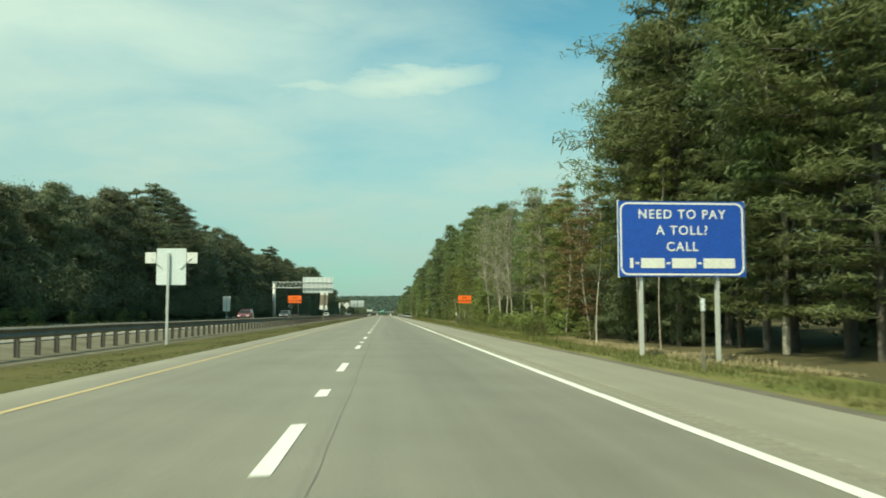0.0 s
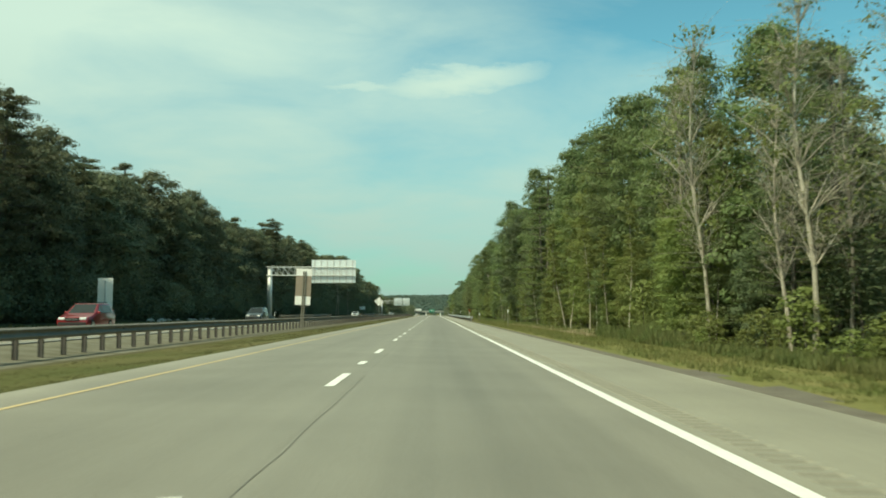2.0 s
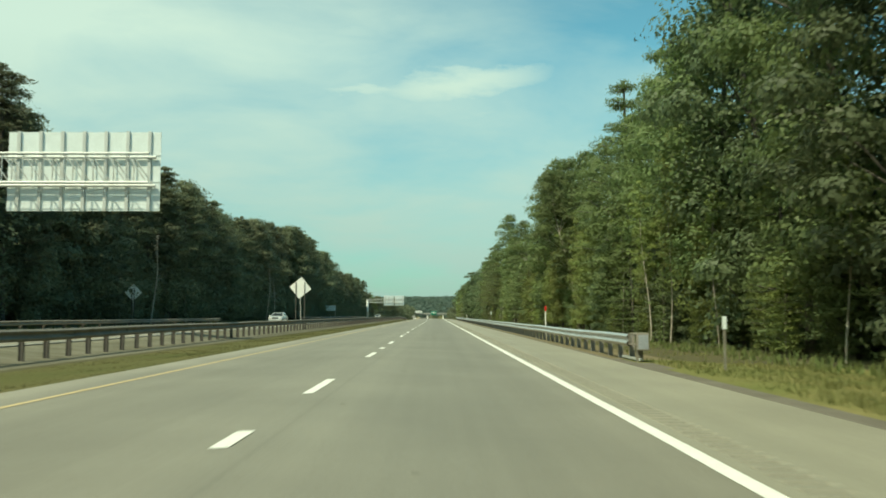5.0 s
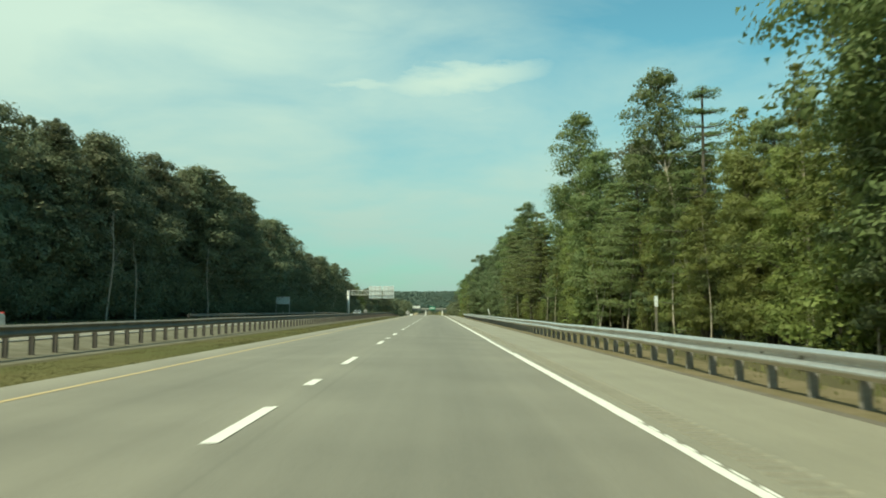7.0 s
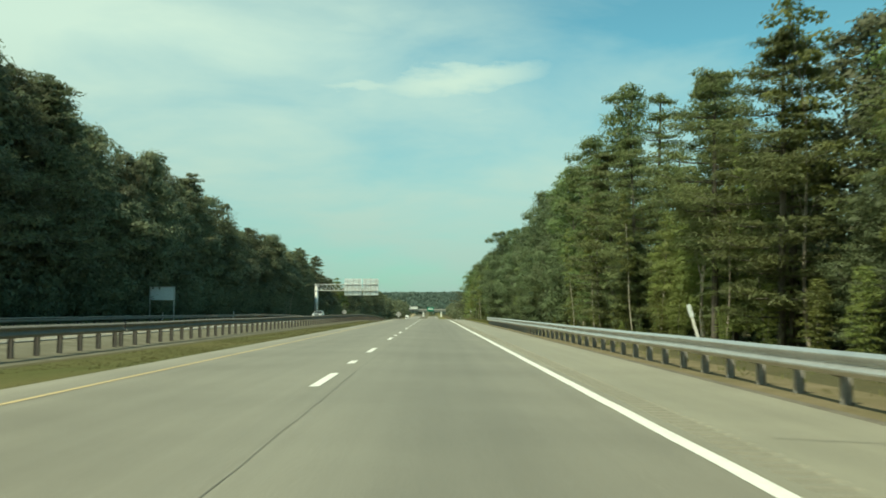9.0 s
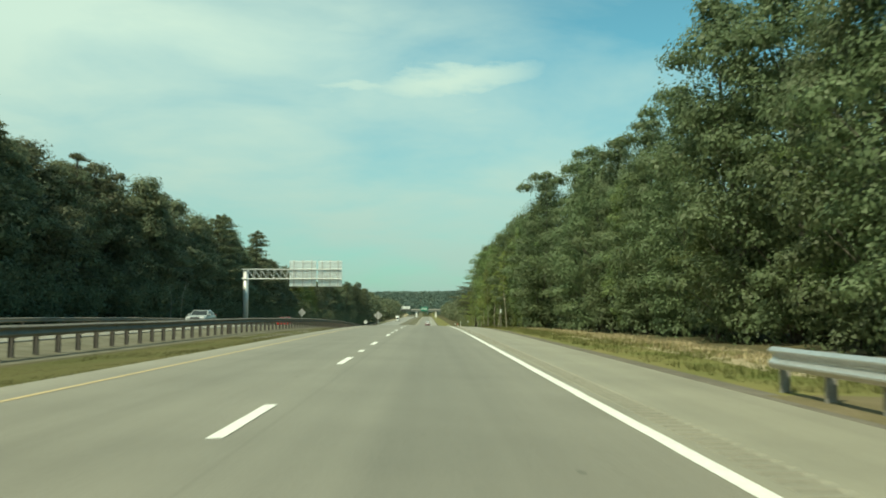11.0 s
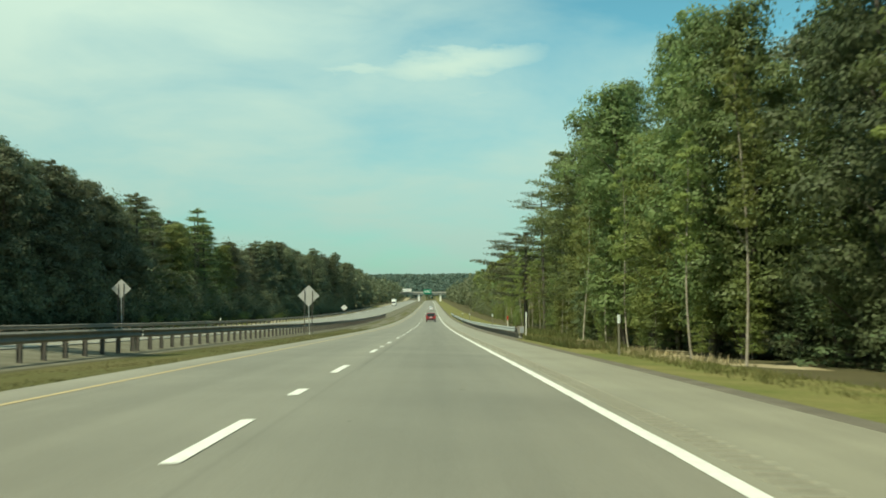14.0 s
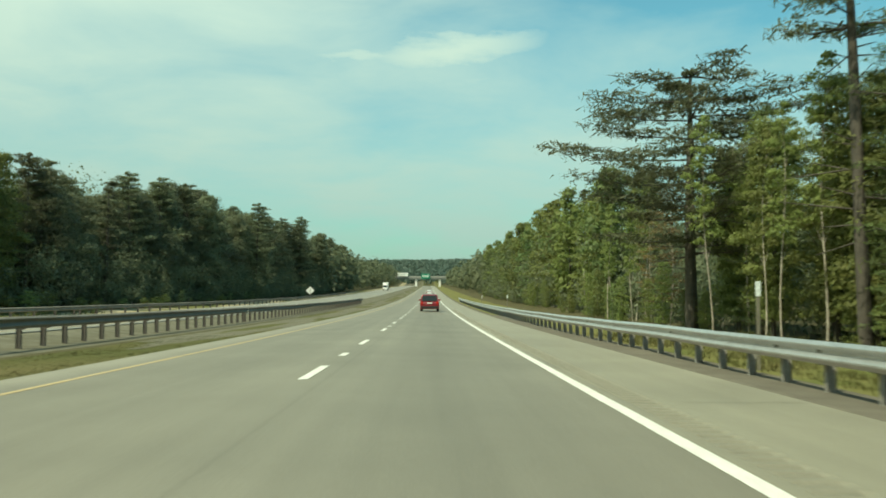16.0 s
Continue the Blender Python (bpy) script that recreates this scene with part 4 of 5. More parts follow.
# ---- woods ----
def tube(v, f, pts, radii, sides=6):
    base = len(v)
    for i, p in enumerate(pts):
        d = Vector(pts[min(i + 1, len(pts) - 1)]) - Vector(pts[max(i - 1, 0)])
        q = d.to_track_quat("Z", "Y")
        for s in range(sides):
            a = 2 * math.pi * s / sides
            v.append(Vector(p) + q @ Vector((radii[i] * math.cos(a), radii[i] * math.sin(a), 0)))
    for i in range(len(pts) - 1):
        for s in range(sides):
            a, b = base + i * sides + s, base + i * sides + (s + 1) % sides
            f.append((a, b, b + sides, a + sides))


def leaves(rng, centres, spread, count, size, aspect=0.55, flat=0.45):
    """Small three-cornered leaf sprays round clump centres, turned outwards: vertices and faces as arrays."""
    c0 = np.repeat(np.asarray(centres, float), count, axis=0)
    n = len(c0)
    off = rng.normal(0, 1, (n, 3))
    off *= np.minimum(1, 1.7 / np.linalg.norm(off, axis=1))[:, None]
    c = c0 + off * np.asarray(spread)
    nrm = off * 1.0 + rng.normal(0, .3, (n, 3)) + (0, 0, flat)
    nrm /= np.linalg.norm(nrm, axis=1)[:, None]
    u = np.cross(nrm, rng.normal(0, 1, (n, 3)))
    u /= np.linalg.norm(u, axis=1)[:, None] + 1e-9
    w_ = np.cross(nrm, u)
    s = size * rng.uniform(.55, 1.35, n)[:, None]
    v = np.stack([c - u * s * .4 + w_ * s * aspect * .55, c - u * s * .4 - w_ * s * aspect * .55, c + u * s * .6], 1).reshape(-1, 3)
    f = np.arange(3 * n).reshape(-1, 3)
    return v, f


def mesh_from_arrays(name, v, f, mat):
    me = bpy.data.meshes.new(name)
    me.vertices.add(len(v))
    me.vertices.foreach_set("co", np.ascontiguousarray(v, dtype=np.float32).ravel())
    me.loops.add(f.size)
    me.loops.foreach_set("vertex_index", f.ravel().astype(np.int32))
    me.polygons.add(len(f))
    me.polygons.foreach_set("loop_start", np.arange(0, f.size, f.shape[1], dtype=np.int32))
    me.update(calc_edges=True)
    me.materials.append(mat)
    return me


def sprays(rng, pads, per, size, aspect=.6, wild=.22):
    """Leaf clumps as ragged flattened domes (x, y, z, radius, height), leaves turned outwards: vertices and faces as arrays."""
    p = np.repeat(np.asarray(pads, float), per, axis=0)
    n = len(p)
    ph = np.repeat(rng.uniform(0, 6.28, (len(pads), 2)), per, axis=0)
    d = rng.normal(0, 1, (n, 3))
    d /= np.linalg.norm(d, axis=1)[:, None]
    d[:, 2] = np.where(d[:, 2] < -.3, -d[:, 2], d[:, 2])
    ang = np.arctan2(d[:, 1], d[:, 0])
    rad = rng.uniform(.62, 1.06, n) * (1 + .2 * np.sin(3 * ang + ph[:, 0]) + .14 * np.sin(5 * ang + 4 * d[:, 2] + ph[:, 1]))
    ax = np.stack([p[:, 3], p[:, 3], p[:, 4]], 1)
    c = p[:, :3] + d * ax * rad[:, None]
    nrm = d / ax
    nrm = nrm / np.linalg.norm(nrm, axis=1)[:, None] + rng.normal(0, wild, (n, 3))
    nrm /= np.linalg.norm(nrm, axis=1)[:, None]
    u = np.cross(nrm, rng.normal(0, 1, (n, 3)))
    u /= np.linalg.norm(u, axis=1)[:, None] + 1e-9
    w_ = np.cross(nrm, u)
    s = size * rng.uniform(.6, 1.3, n)[:, None]
    v = np.stack([c - u * s * .4 + w_ * s * aspect * .55, c - u * s * .4 - w_ * s * aspect * .55, c + u * s * .6], 1).reshape(-1, 3)
    return v, np.arange(3 * n).reshape(-1, 3)


def broadleaf(name, seed, H, R, low, leaf, bark, n_pad=60, per=170, size=.2, trunk=.17, label="", bare=0.0, pad=.34, thick=.6, limb=3, wild=.24):
    """Broad-leaved tree: bent trunk, limbs, and a ragged crown of layered leaf sprays with gaps."""
    rng = np.random.default_rng(seed)
    tree = new(name)
    tv, tf = [], []
    lean = rng.normal(0, .03, 2)
    pts = [(lean[0] * z + .018 * H * math.sin(z * .45 + seed), lean[1] * z + .014 * H * math.cos(z * .4 + seed), z) for z in np.linspace(-.3, H * .93, 9)]
    tube(tv, tf, pts, [trunk * (1 - .9 * i / 8) for i in range(9)], 7)
    pads = []
    lobes = rng.uniform(.7, 1.15, 7)
    for i in range(n_pad):
        k = (i + rng.uniform(0, 1)) / n_pad
        prof = .62 + .38 * k / .4 if k < .4 else math.sqrt(max(.04, 1 - ((k - .4) / .63) ** 2))
        a = i * 2.39996 + rng.normal(0, .5)
        r = R * prof * lobes[int(a % 6.2832 / 6.2832 * 7) % 7] * (.25 + .75 * rng.uniform(0, 1) ** .55)
        pr = R * pad * rng.uniform(.65, 1.3) * (.6 + .4 * prof)
        r = max(0, r - pr * .85)
        z = H * (low + (.95 - low) * k) - pr * thick
        base = Vector(pts[min(8, max(0, int(8 * (z - r * .55) / (H * .93))))])
        tip = Vector((base.x + r * math.cos(a), base.y + r * math.sin(a), z))
        if rng.uniform() >= bare:
            pads.append((*tip, pr, pr * thick))
        if i % limb == 0:
            mid = base.lerp(tip, .5) + Vector((0, 0, .1 * r))
            tube(tv, tf, [base, mid, tip], [trunk * .28, trunk * .17, trunk * .05], 4)
            if bare:
                for q in range(11):
                    s0 = base.lerp(tip, rng.uniform(.35, 1.05))
                    tube(tv, tf, [s0, s0 + Vector((rng.normal(0, .75), rng.normal(0, .75), rng.uniform(-.1, 1.15)))], [trunk * .07, trunk * .025], 3)
    mesh_object("trunk", tv, tf, bark, tree, smooth=True)
    if pads:
        v, f = sprays(rng, pads, per, size, .7, wild)
        crown = new("crown", mesh_from_arrays("crown", v, f, leaf))
        crown.parent = tree
    return tagged(tree, label, "tree", "roadside trees")


def pine(name, seed, H, R, low, leaf, bark, label, per=50, size=.42, whorl=1.1, droop=.0, taper=.75, thick=.26, stubs=0, trunk=.22):
    """Conifer: straight trunk with tiers of level boughs that carry flat feathery sprays of needles."""
    rng = np.random.default_rng(seed)
    tree = new(name)
    tv, tf, pads = [], [], []
    tube(tv, tf, [(0, 0, -.3), (.05, 0, H * .5), (0, .05, H * .98)], [trunk, trunk * .68, .055], 7)
    for i in range(stubs):
        z, a, L = H * rng.uniform(.2, low), rng.uniform(0, 6.28), rng.uniform(.6, 2.6)
        tube(tv, tf, [(0, 0, z), (L * math.cos(a), L * math.sin(a), z + rng.uniform(-.3, .4) * L)], [.035, .01], 4)
    z = H * low
    while z < H * .97:
        k = (z / H - low) / (1 - low)
        reach = R * ((1 - k) ** taper) * (.55 + .45 * min(1, k * 3)) + .3
        a0 = rng.uniform(0, 6.28)
        nb = rng.integers(4, 6)
        for b in range(nb):
            a = a0 + b * 6.2832 / nb + rng.normal(0, .25)
            L = reach * rng.uniform(.5, 1.15)
            dirn = Vector((math.cos(a), math.sin(a), 0))
            side = Vector((-dirn.y, dirn.x, 0))
            p0 = Vector((0, 0, z + rng.normal(0, .18)))
            p1 = p0 + dirn * L * .55 + Vector((0, 0, -droop * L * .3))
            p2 = p0 + dirn * L + Vector((0, 0, L * (.15 - droop)))
            tube(tv, tf, [p0, p1, p2], [.05, .035, .012], 4)
            steps = max(2, int(L / .95))
            for q in range(steps):
                g = .3 + .68 * (q + .5) / steps
                c = p0.lerp(p1, g * 2) if g < .5 else p1.lerp(p2, g * 2 - 1)
                pr = min(1.2, .36 + .25 * L) * rng.uniform(.75, 1.25)
                c = c + side * rng.normal(0, .16) * L * (1.15 - g)
                pads.append((*c, pr, pr * thick))
        z += whorl * rng.uniform(.75, 1.3)
    pads.append((0, 0, H * .97, .35, .3))
    mesh_object("trunk", tv, tf, bark, tree, smooth=True)
    v, f = sprays(rng, pads, int(per * 1.3), size, .15, .5)
    crown = new("crown", mesh_from_arrays("crown", v, f, leaf))
    crown.parent = tree
    return tagged(tree, label, "tree", "roadside trees")


EDGE = "at the forest edge"
KINDS = {
    "oak": broadleaf("oak_tree", 1, 16, 4.3, .12, LEAF, BARK, 60, 420, .172, .2, "tall green broad-leaved tree " + EDGE),
    "oak2": broadleaf("oak_tree", 21, 16, 4.9, .07, LEAF_DEEP, BARK, 72, 420, .178, .2, "wide green broad-leaved tree leafy to the ground", pad=.3, thick=.65),
    "tall_oak": broadleaf("oak_tree", 23, 18, 4.6, .34, LEAF_DEEP, BARK, 56, 400, .18, .22, "tall dark broad-leaved tree with a bare lower trunk"),
    "maple": broadleaf("maple_tree", 2, 15, 3.7, .14, LEAF_LIGHT, BARK, 56, 420, .158, .17, "light green broad-leaved tree " + EDGE),
    "ash": broadleaf("ash_tree", 3, 17, 3.4, .34, LEAF, BARK_PALE, 44, 370, .165, .15, "slender green tree with a pale trunk", limb=2),
    "birch": broadleaf("birch_tree", 4, 14, 2.0, .42, LEAF_LIGHT, BARK_PALE, 24, 110, .19, .085, "thin birch with a pale trunk and sparse crown", thick=.5, limb=2, wild=.4),
    "tier": broadleaf("beech_sapling", 5, 8, 2.3, .10, LEAF_LIGHT, BARK_PALE, 34, 140, .15, .05, "young beech with flat tiers of light leaves", pad=.46, thick=.32, limb=2, wild=.5),
    "bare": broadleaf("bare_tree", 7, 16, 3.2, .3, LEAF_LIGHT, BARK_PALE, 60, 40, .17, .12, "half-bare grey tree with thin branches", .55, limb=1),
    "dead": broadleaf("dead_tree", 61, 12, 1.3, .4, LEAF_LIGHT, BARK_PALE, 16, 1, .1, .13, "bare pale dead trunk before the dark wood", 1.0),
    "pine": pine("pine_tree", 8, 18, 4.6, .14, NEEDLE, BARK, "white pine with level boughs in tiers", 72, .45, 1.0, .03, .6),
    "pine2": pine("pine_tree", 9, 17, 4.4, .36, NEEDLE, BARK, "white pine with a high open crown", 72, .45, 1.0, -.02, .5, stubs=12),
    "broad_pine": pine("pine_tree", 31, 15, 6.2, .34, NEEDLE_DARK, BARK, "broad old white pine with long level boughs", 90, .45, 1.15, .02, .42, .2, 10, .28),
    "snag": pine("old_pine", 41, 18, 4.6, .62, NEEDLE_DARK, BARK, "old pine with bare lower boughs and tufted level tops", 70, .42, 1.5, .0, .3, .14, 26, .26),
    "hemlock": pine("hemlock_tree", 22, 15, 3.6, .06, LEAF, BARK, "soft green hemlock with spreading branches", 50, .32, .9, .12, .7, .24),
    "bush": broadleaf("bush", 11, 2.6, 1.7, .0, LEAF_LIGHT, BARK, 16, 95, .12, .03, "leafy green bush at the edge of the wood", limb=10, pad=.4),
    "sapling": broadleaf("sapling", 12, 5.0, 1.5, .1, LEAF, BARK_PALE, 22, 80, .14, .04, "young tree with leaves down to the ground", limb=6, pad=.45, thick=.3),
    "rusty": broadleaf("dry_tree", 14, 14, 2.6, .18, RUST_LEAF, BARK_PALE, 44, 80, .16, .08, "thin tree with browning leaves", thick=.35, wild=.4),
    "under": broadleaf("understory_tree", 51, 6, 2.3, .0, LEAF_DEEP, BARK, 26, 70, .18, .05, "low leafy tree between the trunks", limb=8, pad=.4, thick=.4),
    "far_oak": broadleaf("oak_tree", 71, 16, 4.3, .08, LEAF, BARK, 56, 70, .42, .2, "green broad-leaved tree far down the road"),
    "far_maple": broadleaf("maple_tree", 72, 15, 3.8, .1, LEAF_LIGHT, BARK, 50, 70, .4, .17, "light green broad-leaved tree far down the road"),
    # denser, darker trees of the far side and the second row
    "dark": broadleaf("beech_tree", 6, 16, 4.6, .04, LEAF_DARK, BARK, 64, 320, .22, .2, "dense dark green tree in the wood", thick=.7),
    "dark2": broadleaf("beech_tree", 26, 16, 4.3, .08, LEAF_DARK, BARK, 64, 320, .22, .2, "dense dark green tree in the wood", pad=.32, thick=.7),
    "green": broadleaf("oak_tree", 27, 16, 4.5, .06, LEAF_DARK, BARK, 64, 320, .22, .2, "green broad-leaved tree in the wood", thick=.7),
    "spruce": pine("spruce_tree", 10, 14, 2.6, .05, NEEDLE_DARK, BARK, "dark spruce with drooping branches", 40, .36, .8, .22),
    "far_pine": pine("pine_tree", 28, 18, 4.0, .2, NEEDLE_DARK, BARK, "dark white pine with level boughs", 64, .42, .85, .02, .6, .34),
}
_base_h = {"tall_oak": 18, "tier": 8, "oak": 16, "far_oak": 16, "far_maple": 15, "oak2": 16, "maple": 15, "ash": 17, "birch": 14, "dark": 16, "dark2": 16, "green": 16, "bare": 16, "dead": 12, "pine": 18, "far_pine": 18, "pine2": 17, "broad_pine": 15, "snag": 18, "hemlock": 15,
           "spruce": 14, "bush": 2.6, "under": 6, "sapling": 5, "rusty": 14}
_used = set()


def plant(kind, x, y, height, wide=1.0, turn=None, lean=0):
    s = height / _base_h[kind]
    rz = random.uniform(0, 360) if turn is None else turn
    m = pose(x, y, land_z(x, y) - .1, random.uniform(-2, 2), lean + random.uniform(-2, 2), 0) @ pose(0, 0, 0, 0, 0, rz) @ Matrix.Diagonal((s * wide, s * wide, s, 1))
    if kind not in _used:
        _used.add(kind)
        KINDS[kind].matrix_basis = m
        return KINDS[kind]
    if x < 0:
        m = m @ Matrix.Diagonal(tuple(1 / q for q in KINDS[kind].scale)).to_4x4()
    return copy_thing(KINDS[kind], m)


random.seed(3)
# stretches of the right-hand wood: from, to, height, distance of the trunks, share of undergrowth, kinds
RIGHT = [
    (36, 60, 21.0, 18.8, .0, ("pine2", "tall_oak", "pine2", "tall_oak", "ash")),
    (60, 82, 14.4, 17.6, .5, ("rusty", "hemlock", "rusty", "maple", "ash")),
    (82, 98, 15.6, 17.6, .6, ("bare", "rusty", "hemlock", "pine", "hemlock", "ash")),
    (98, 118, 15.0, 17.5, .6, ("bare", "ash", "hemlock", "pine", "maple")),
    (118, 150, 17.8, 17.0, .35, ("maple", "oak", "ash", "oak", "pine2", "maple")),
    (150, 190, 20.2, 17.0, .35, ("maple", "oak", "maple", "ash", "oak")),
    (190, 270, 20.0, 16.8, .35, ("oak", "oak", "ash", "maple", "oak2", "hemlock")),
    (270, 300, 16.8, 17.4, .3, ("ash", "maple", "ash")),
    (300, 345, 14.2, 16.4, .35, ("hemlock", "birch", "birch", "maple", "pine", "ash")),
    (345, 372, 16.5, 16.2, .35, ("maple", "ash", "birch", "oak")),
    (372, 394, 15.0, 16.4, .3, ("pine", "ash", "birch", "hemlock")),
    (394, 408, 12.5, 16.4, .3, ("hemlock", "ash", "maple")),
]
RIGHT += [
    (408, 445, 16.6, 16.6, .3, ("pine", "pine2", "hemlock", "ash", "pine")),
    (445, 487, 15.6, 18.0, .0, ("oak2", "oak", "oak2")),
    (487, 503, 12.8, 18.0, .0, ("oak2", "oak")),
    (503, 533, 14.6, 17.8, .0, ("oak2", "oak2", "oak")),
    (533, 566, 15.8, 15.6, .15, ("oak2", "oak", "oak", "oak")),
    (566, 580, 13.8, 15.6, .15, ("oak2", "oak", "oak", "oak")),
    (580, 612, 15.2, 14.8, .35, ("maple", "hemlock", "ash", "hemlock", "oak")),
    (612, 648, 17.2, 17.2, .35, ("hemlock", "oak", "maple", "ash", "pine")),
    (648, 700, 12.0, 17.4, .4, ("birch", "birch", "hemlock", "maple", "rusty")),
    (700, 760, 15.5, 19.5, .5, ("far_maple", "birch", "rusty", "far_oak", "birch")),
    (760, 900, 17.0, 21.0, .3, ("far_oak", "far_maple", "far_maple", "far_oak")),
]
for y0, y1, h, x, low, kinds in RIGHT:
    y = y0 + random.uniform(0, 2)
    while y < y1:
        plant(random.choice(kinds), x + random.uniform(0, 2.8), y, h * random.uniform(.86, 1.05), random.uniform(.88, 1.08))
        if random.random() < low:
            plant(random.choice(["bush", "sapling", "tier", "tier"]), x - random.uniform(.8, 2.2), y + random.uniform(0, 3), random.uniform(1.6, 4.6))
        if low and random.random() < .55:
            plant("tier", x - random.uniform(.2, 1.2), y + random.uniform(0, 3), random.uniform(5, 9.5))
        if y < 720 and random.random() < .5:
            plant(random.choice(["dark", "green", "dark2", "spruce"]), x + random.uniform(5, 8), y + random.uniform(0, 3), h * random.uniform(.8, .95), 1.1)
        y += random.uniform(3.9, 5.6) * (1 if y < 760 else 1.6)

for y in np.arange(70, 660, 2.9):
    if not 445 < y < 533:
        plant("under", random.uniform(18.4, 20.4) - (3.0 if 533 < y < 612 else 0), y + random.uniform(-.8, .8), random.uniform(4, 8), random.uniform(.9, 1.2))

# shrubs in front of the thin trees
for i in range(26):
    plant("bush", random.uniform(13.0, 16.0), random.uniform(60, 122), random.uniform(1.0, 2.2), random.uniform(1, 1.5))

# single trees that stand out
for yq, hq, lq in ((355.6, 11.8, 6), (364, 9.5, -1), (290, 11, 3), (540, 7, 6), (536, 5.5, 3), (392, 11, 2)):
    plant("dead", -30.7, yq, hq, 1.0, None, lq)
for y in [*np.arange(120, 440, 8.0), *np.arange(548, 655, 8.0)]:
    plant("birch", random.uniform(15.4, 16.6) - (3.6 if 533 < y < 612 else 0), y + random.uniform(-3, 3), random.uniform(8.5, 13.5), random.uniform(.65, .9), None, random.uniform(-4, 3))
for x_, y_, h_ in ((15.2, 150, 11), (15.0, 159, 9.5), (15.4, 166, 12), (15.2, 246, 11), (15.4, 330, 10.5), (15.2, 340, 10)):
    plant("birch", x_, y_, h_, 1.0, None, random.choice((-7, -3, 4, 8)))
plant("bare", 15.6, 108, 17.5, 1.15)
plant("bare", 16.4, 112, 15.5, 1.0)
plant("bare", 15.8, 84, 17.5, 1.0)
plant("bare", 15.4, 97, 18, 1.1)
plant("ash", 16.4, 94, 12.5, .9)
plant("bare", 15.6, 101, 17, 1.0)
plant("oak", 14, 597, 15.4)
plant("maple", 13.6, 589, 14.5, 1.1)
plant("oak", 14.4, 583, 15.2)
for k_, x_, y_, h_ in (("rusty", 16.8, 65, 13), ("rusty", 16.4, 70, 15), ("maple", 17.4, 75, 15.8), ("bare", 16.0, 78, 16.5), ("maple", 16.8, 81, 16)):
    plant(k_, x_, y_, h_, 1.1)
plant("birch", 15.8, 44.5, 12, .8)
plant("birch", 15.6, 48, 11, .8)
plant("birch", 14.6, 53, 12, .9)
plant("pine2", 18.2, 55, 19, 1.1)
plant("tall_oak", 20.4, 58, 19.5, .95)
plant("pine2", 18.6, 49, 22, 1.2)
plant("tall_oak", 18.8, 56, 20.5, .95)
for y_ in (31, 37.5, 44):
    plant("pine", 19.6 + random.uniform(0, .6), y_, random.uniform(19.5, 21.5), 1.1)
plant("pine2", 20.5, 34, 20, 1.2)
plant("pine", 16.5, 410, 19.0, 1.0)
plant("pine", 15.8, 384, 17.5, 1.1)
plant("pine2", 15.5, 391, 12.5, 1.2)
plant("broad_pine", 15.6, 667, 14.3, 1.4)
for k_, x_, y_, h_ in (("pine", 16.5, 330, 17), ("maple", 17.5, 322, 14.5), ("pine", 16.5, 418, 19.5), ("pine", 16.8, 338, 16), ("oak", 16.2, 295, 18.2), ("pine", 19.3, 380, 17.4), ("oak", 16.0, 619, 19), ("maple", 14.6, 610, 15.8), ("pine", 16.4, 349, 15.5), ("maple", 17.2, 326, 14), ("hemlock", 17.0, 318, 13.5), ("maple", 17.4, 311, 14)):
    plant(k_, x_, y_, h_, 1.05)
plant("pine2", 17.0, 641, 19.0, 1.1)
plant("snag", 16.2, 650.5, 18, 1.0)
plant("ash", 16.8, 281, 14.4, 1.0, None, -4)
for y in (653, 656.5, 660, 675, 680):
    plant("birch", 14.2 + random.uniform(-.5, 1), y, random.uniform(8, 11), .8)

# left-hand wood: height along the road
LEFT_Y = [0, 60, 100, 120, 150, 195, 240, 260, 290, 310, 325, 341, 355, 374, 385, 403, 414, 431, 444, 455, 485, 510, 525, 554, 575, 600, 627, 655, 685, 697, 712, 735, 760, 790, 830, 900, 980]
LEFT_H = [15.2, 15, 16.7, 19, 19.6, 20.6, 19.8, 21.5, 20, 20.8, 21.4, 19.4, 20.4, 22.4, 23.2, 23, 23.6, 23, 20.8, 22.4, 21.8, 20, 19.4, 19.4, 19.4, 19.4, 17.4, 17.6, 18.6, 15.4, 14.8, 17.6, 19.6, 20, 19.8, 20.5, 20.5]
y = 20.0
while y < 980:
    h = float(np.interp(y, LEFT_Y, LEFT_H))
    k = random.choice(["green", "dark", "dark2", "dark", "far_pine", "spruce", "green", "dark2"])
    if 655 < y < 700:
        k = random.choice(["maple", "maple", "hemlock"])
    elif y > 700:
        k = random.choice(["far_pine", "green", "dark", "far_pine", "spruce", "dark2"])
    plant(k, -35.0 - random.uniform(0, 2.5), y, h * random.uniform(.85, 1.05), 1.15)
    if random.random() < .9:
        plant(random.choice(["green", "dark", "dark2", "far_pine"]), -40.0 - random.uniform(0, 3), y + 2, h * random.uniform(.84, .98), 1.2)
    if y < 110 or 640 < y < 780:
        plant(random.choice(["bush", "bush", "sapling"]), -29.4 - random.uniform(0, 1.5), y + 1, random.uniform(1.2, 2.3), 1.3)
    y += random.uniform(3.1, 4.3) * (1 if y < 760 else 1.6)
plant("far_pine", -33.5, 126, 20.5, 1.3)
plant("spruce", -33.5, 136, 17.5, 1)
plant("far_pine", -33.5, 262, 22, 1.1)
plant("far_pine", -33.5, 312, 18.5, 1.1)
plant("far_pine", -34, 322, 18.6, 1.2)
plant("far_pine", -33.5, 303, 18, 1.1)
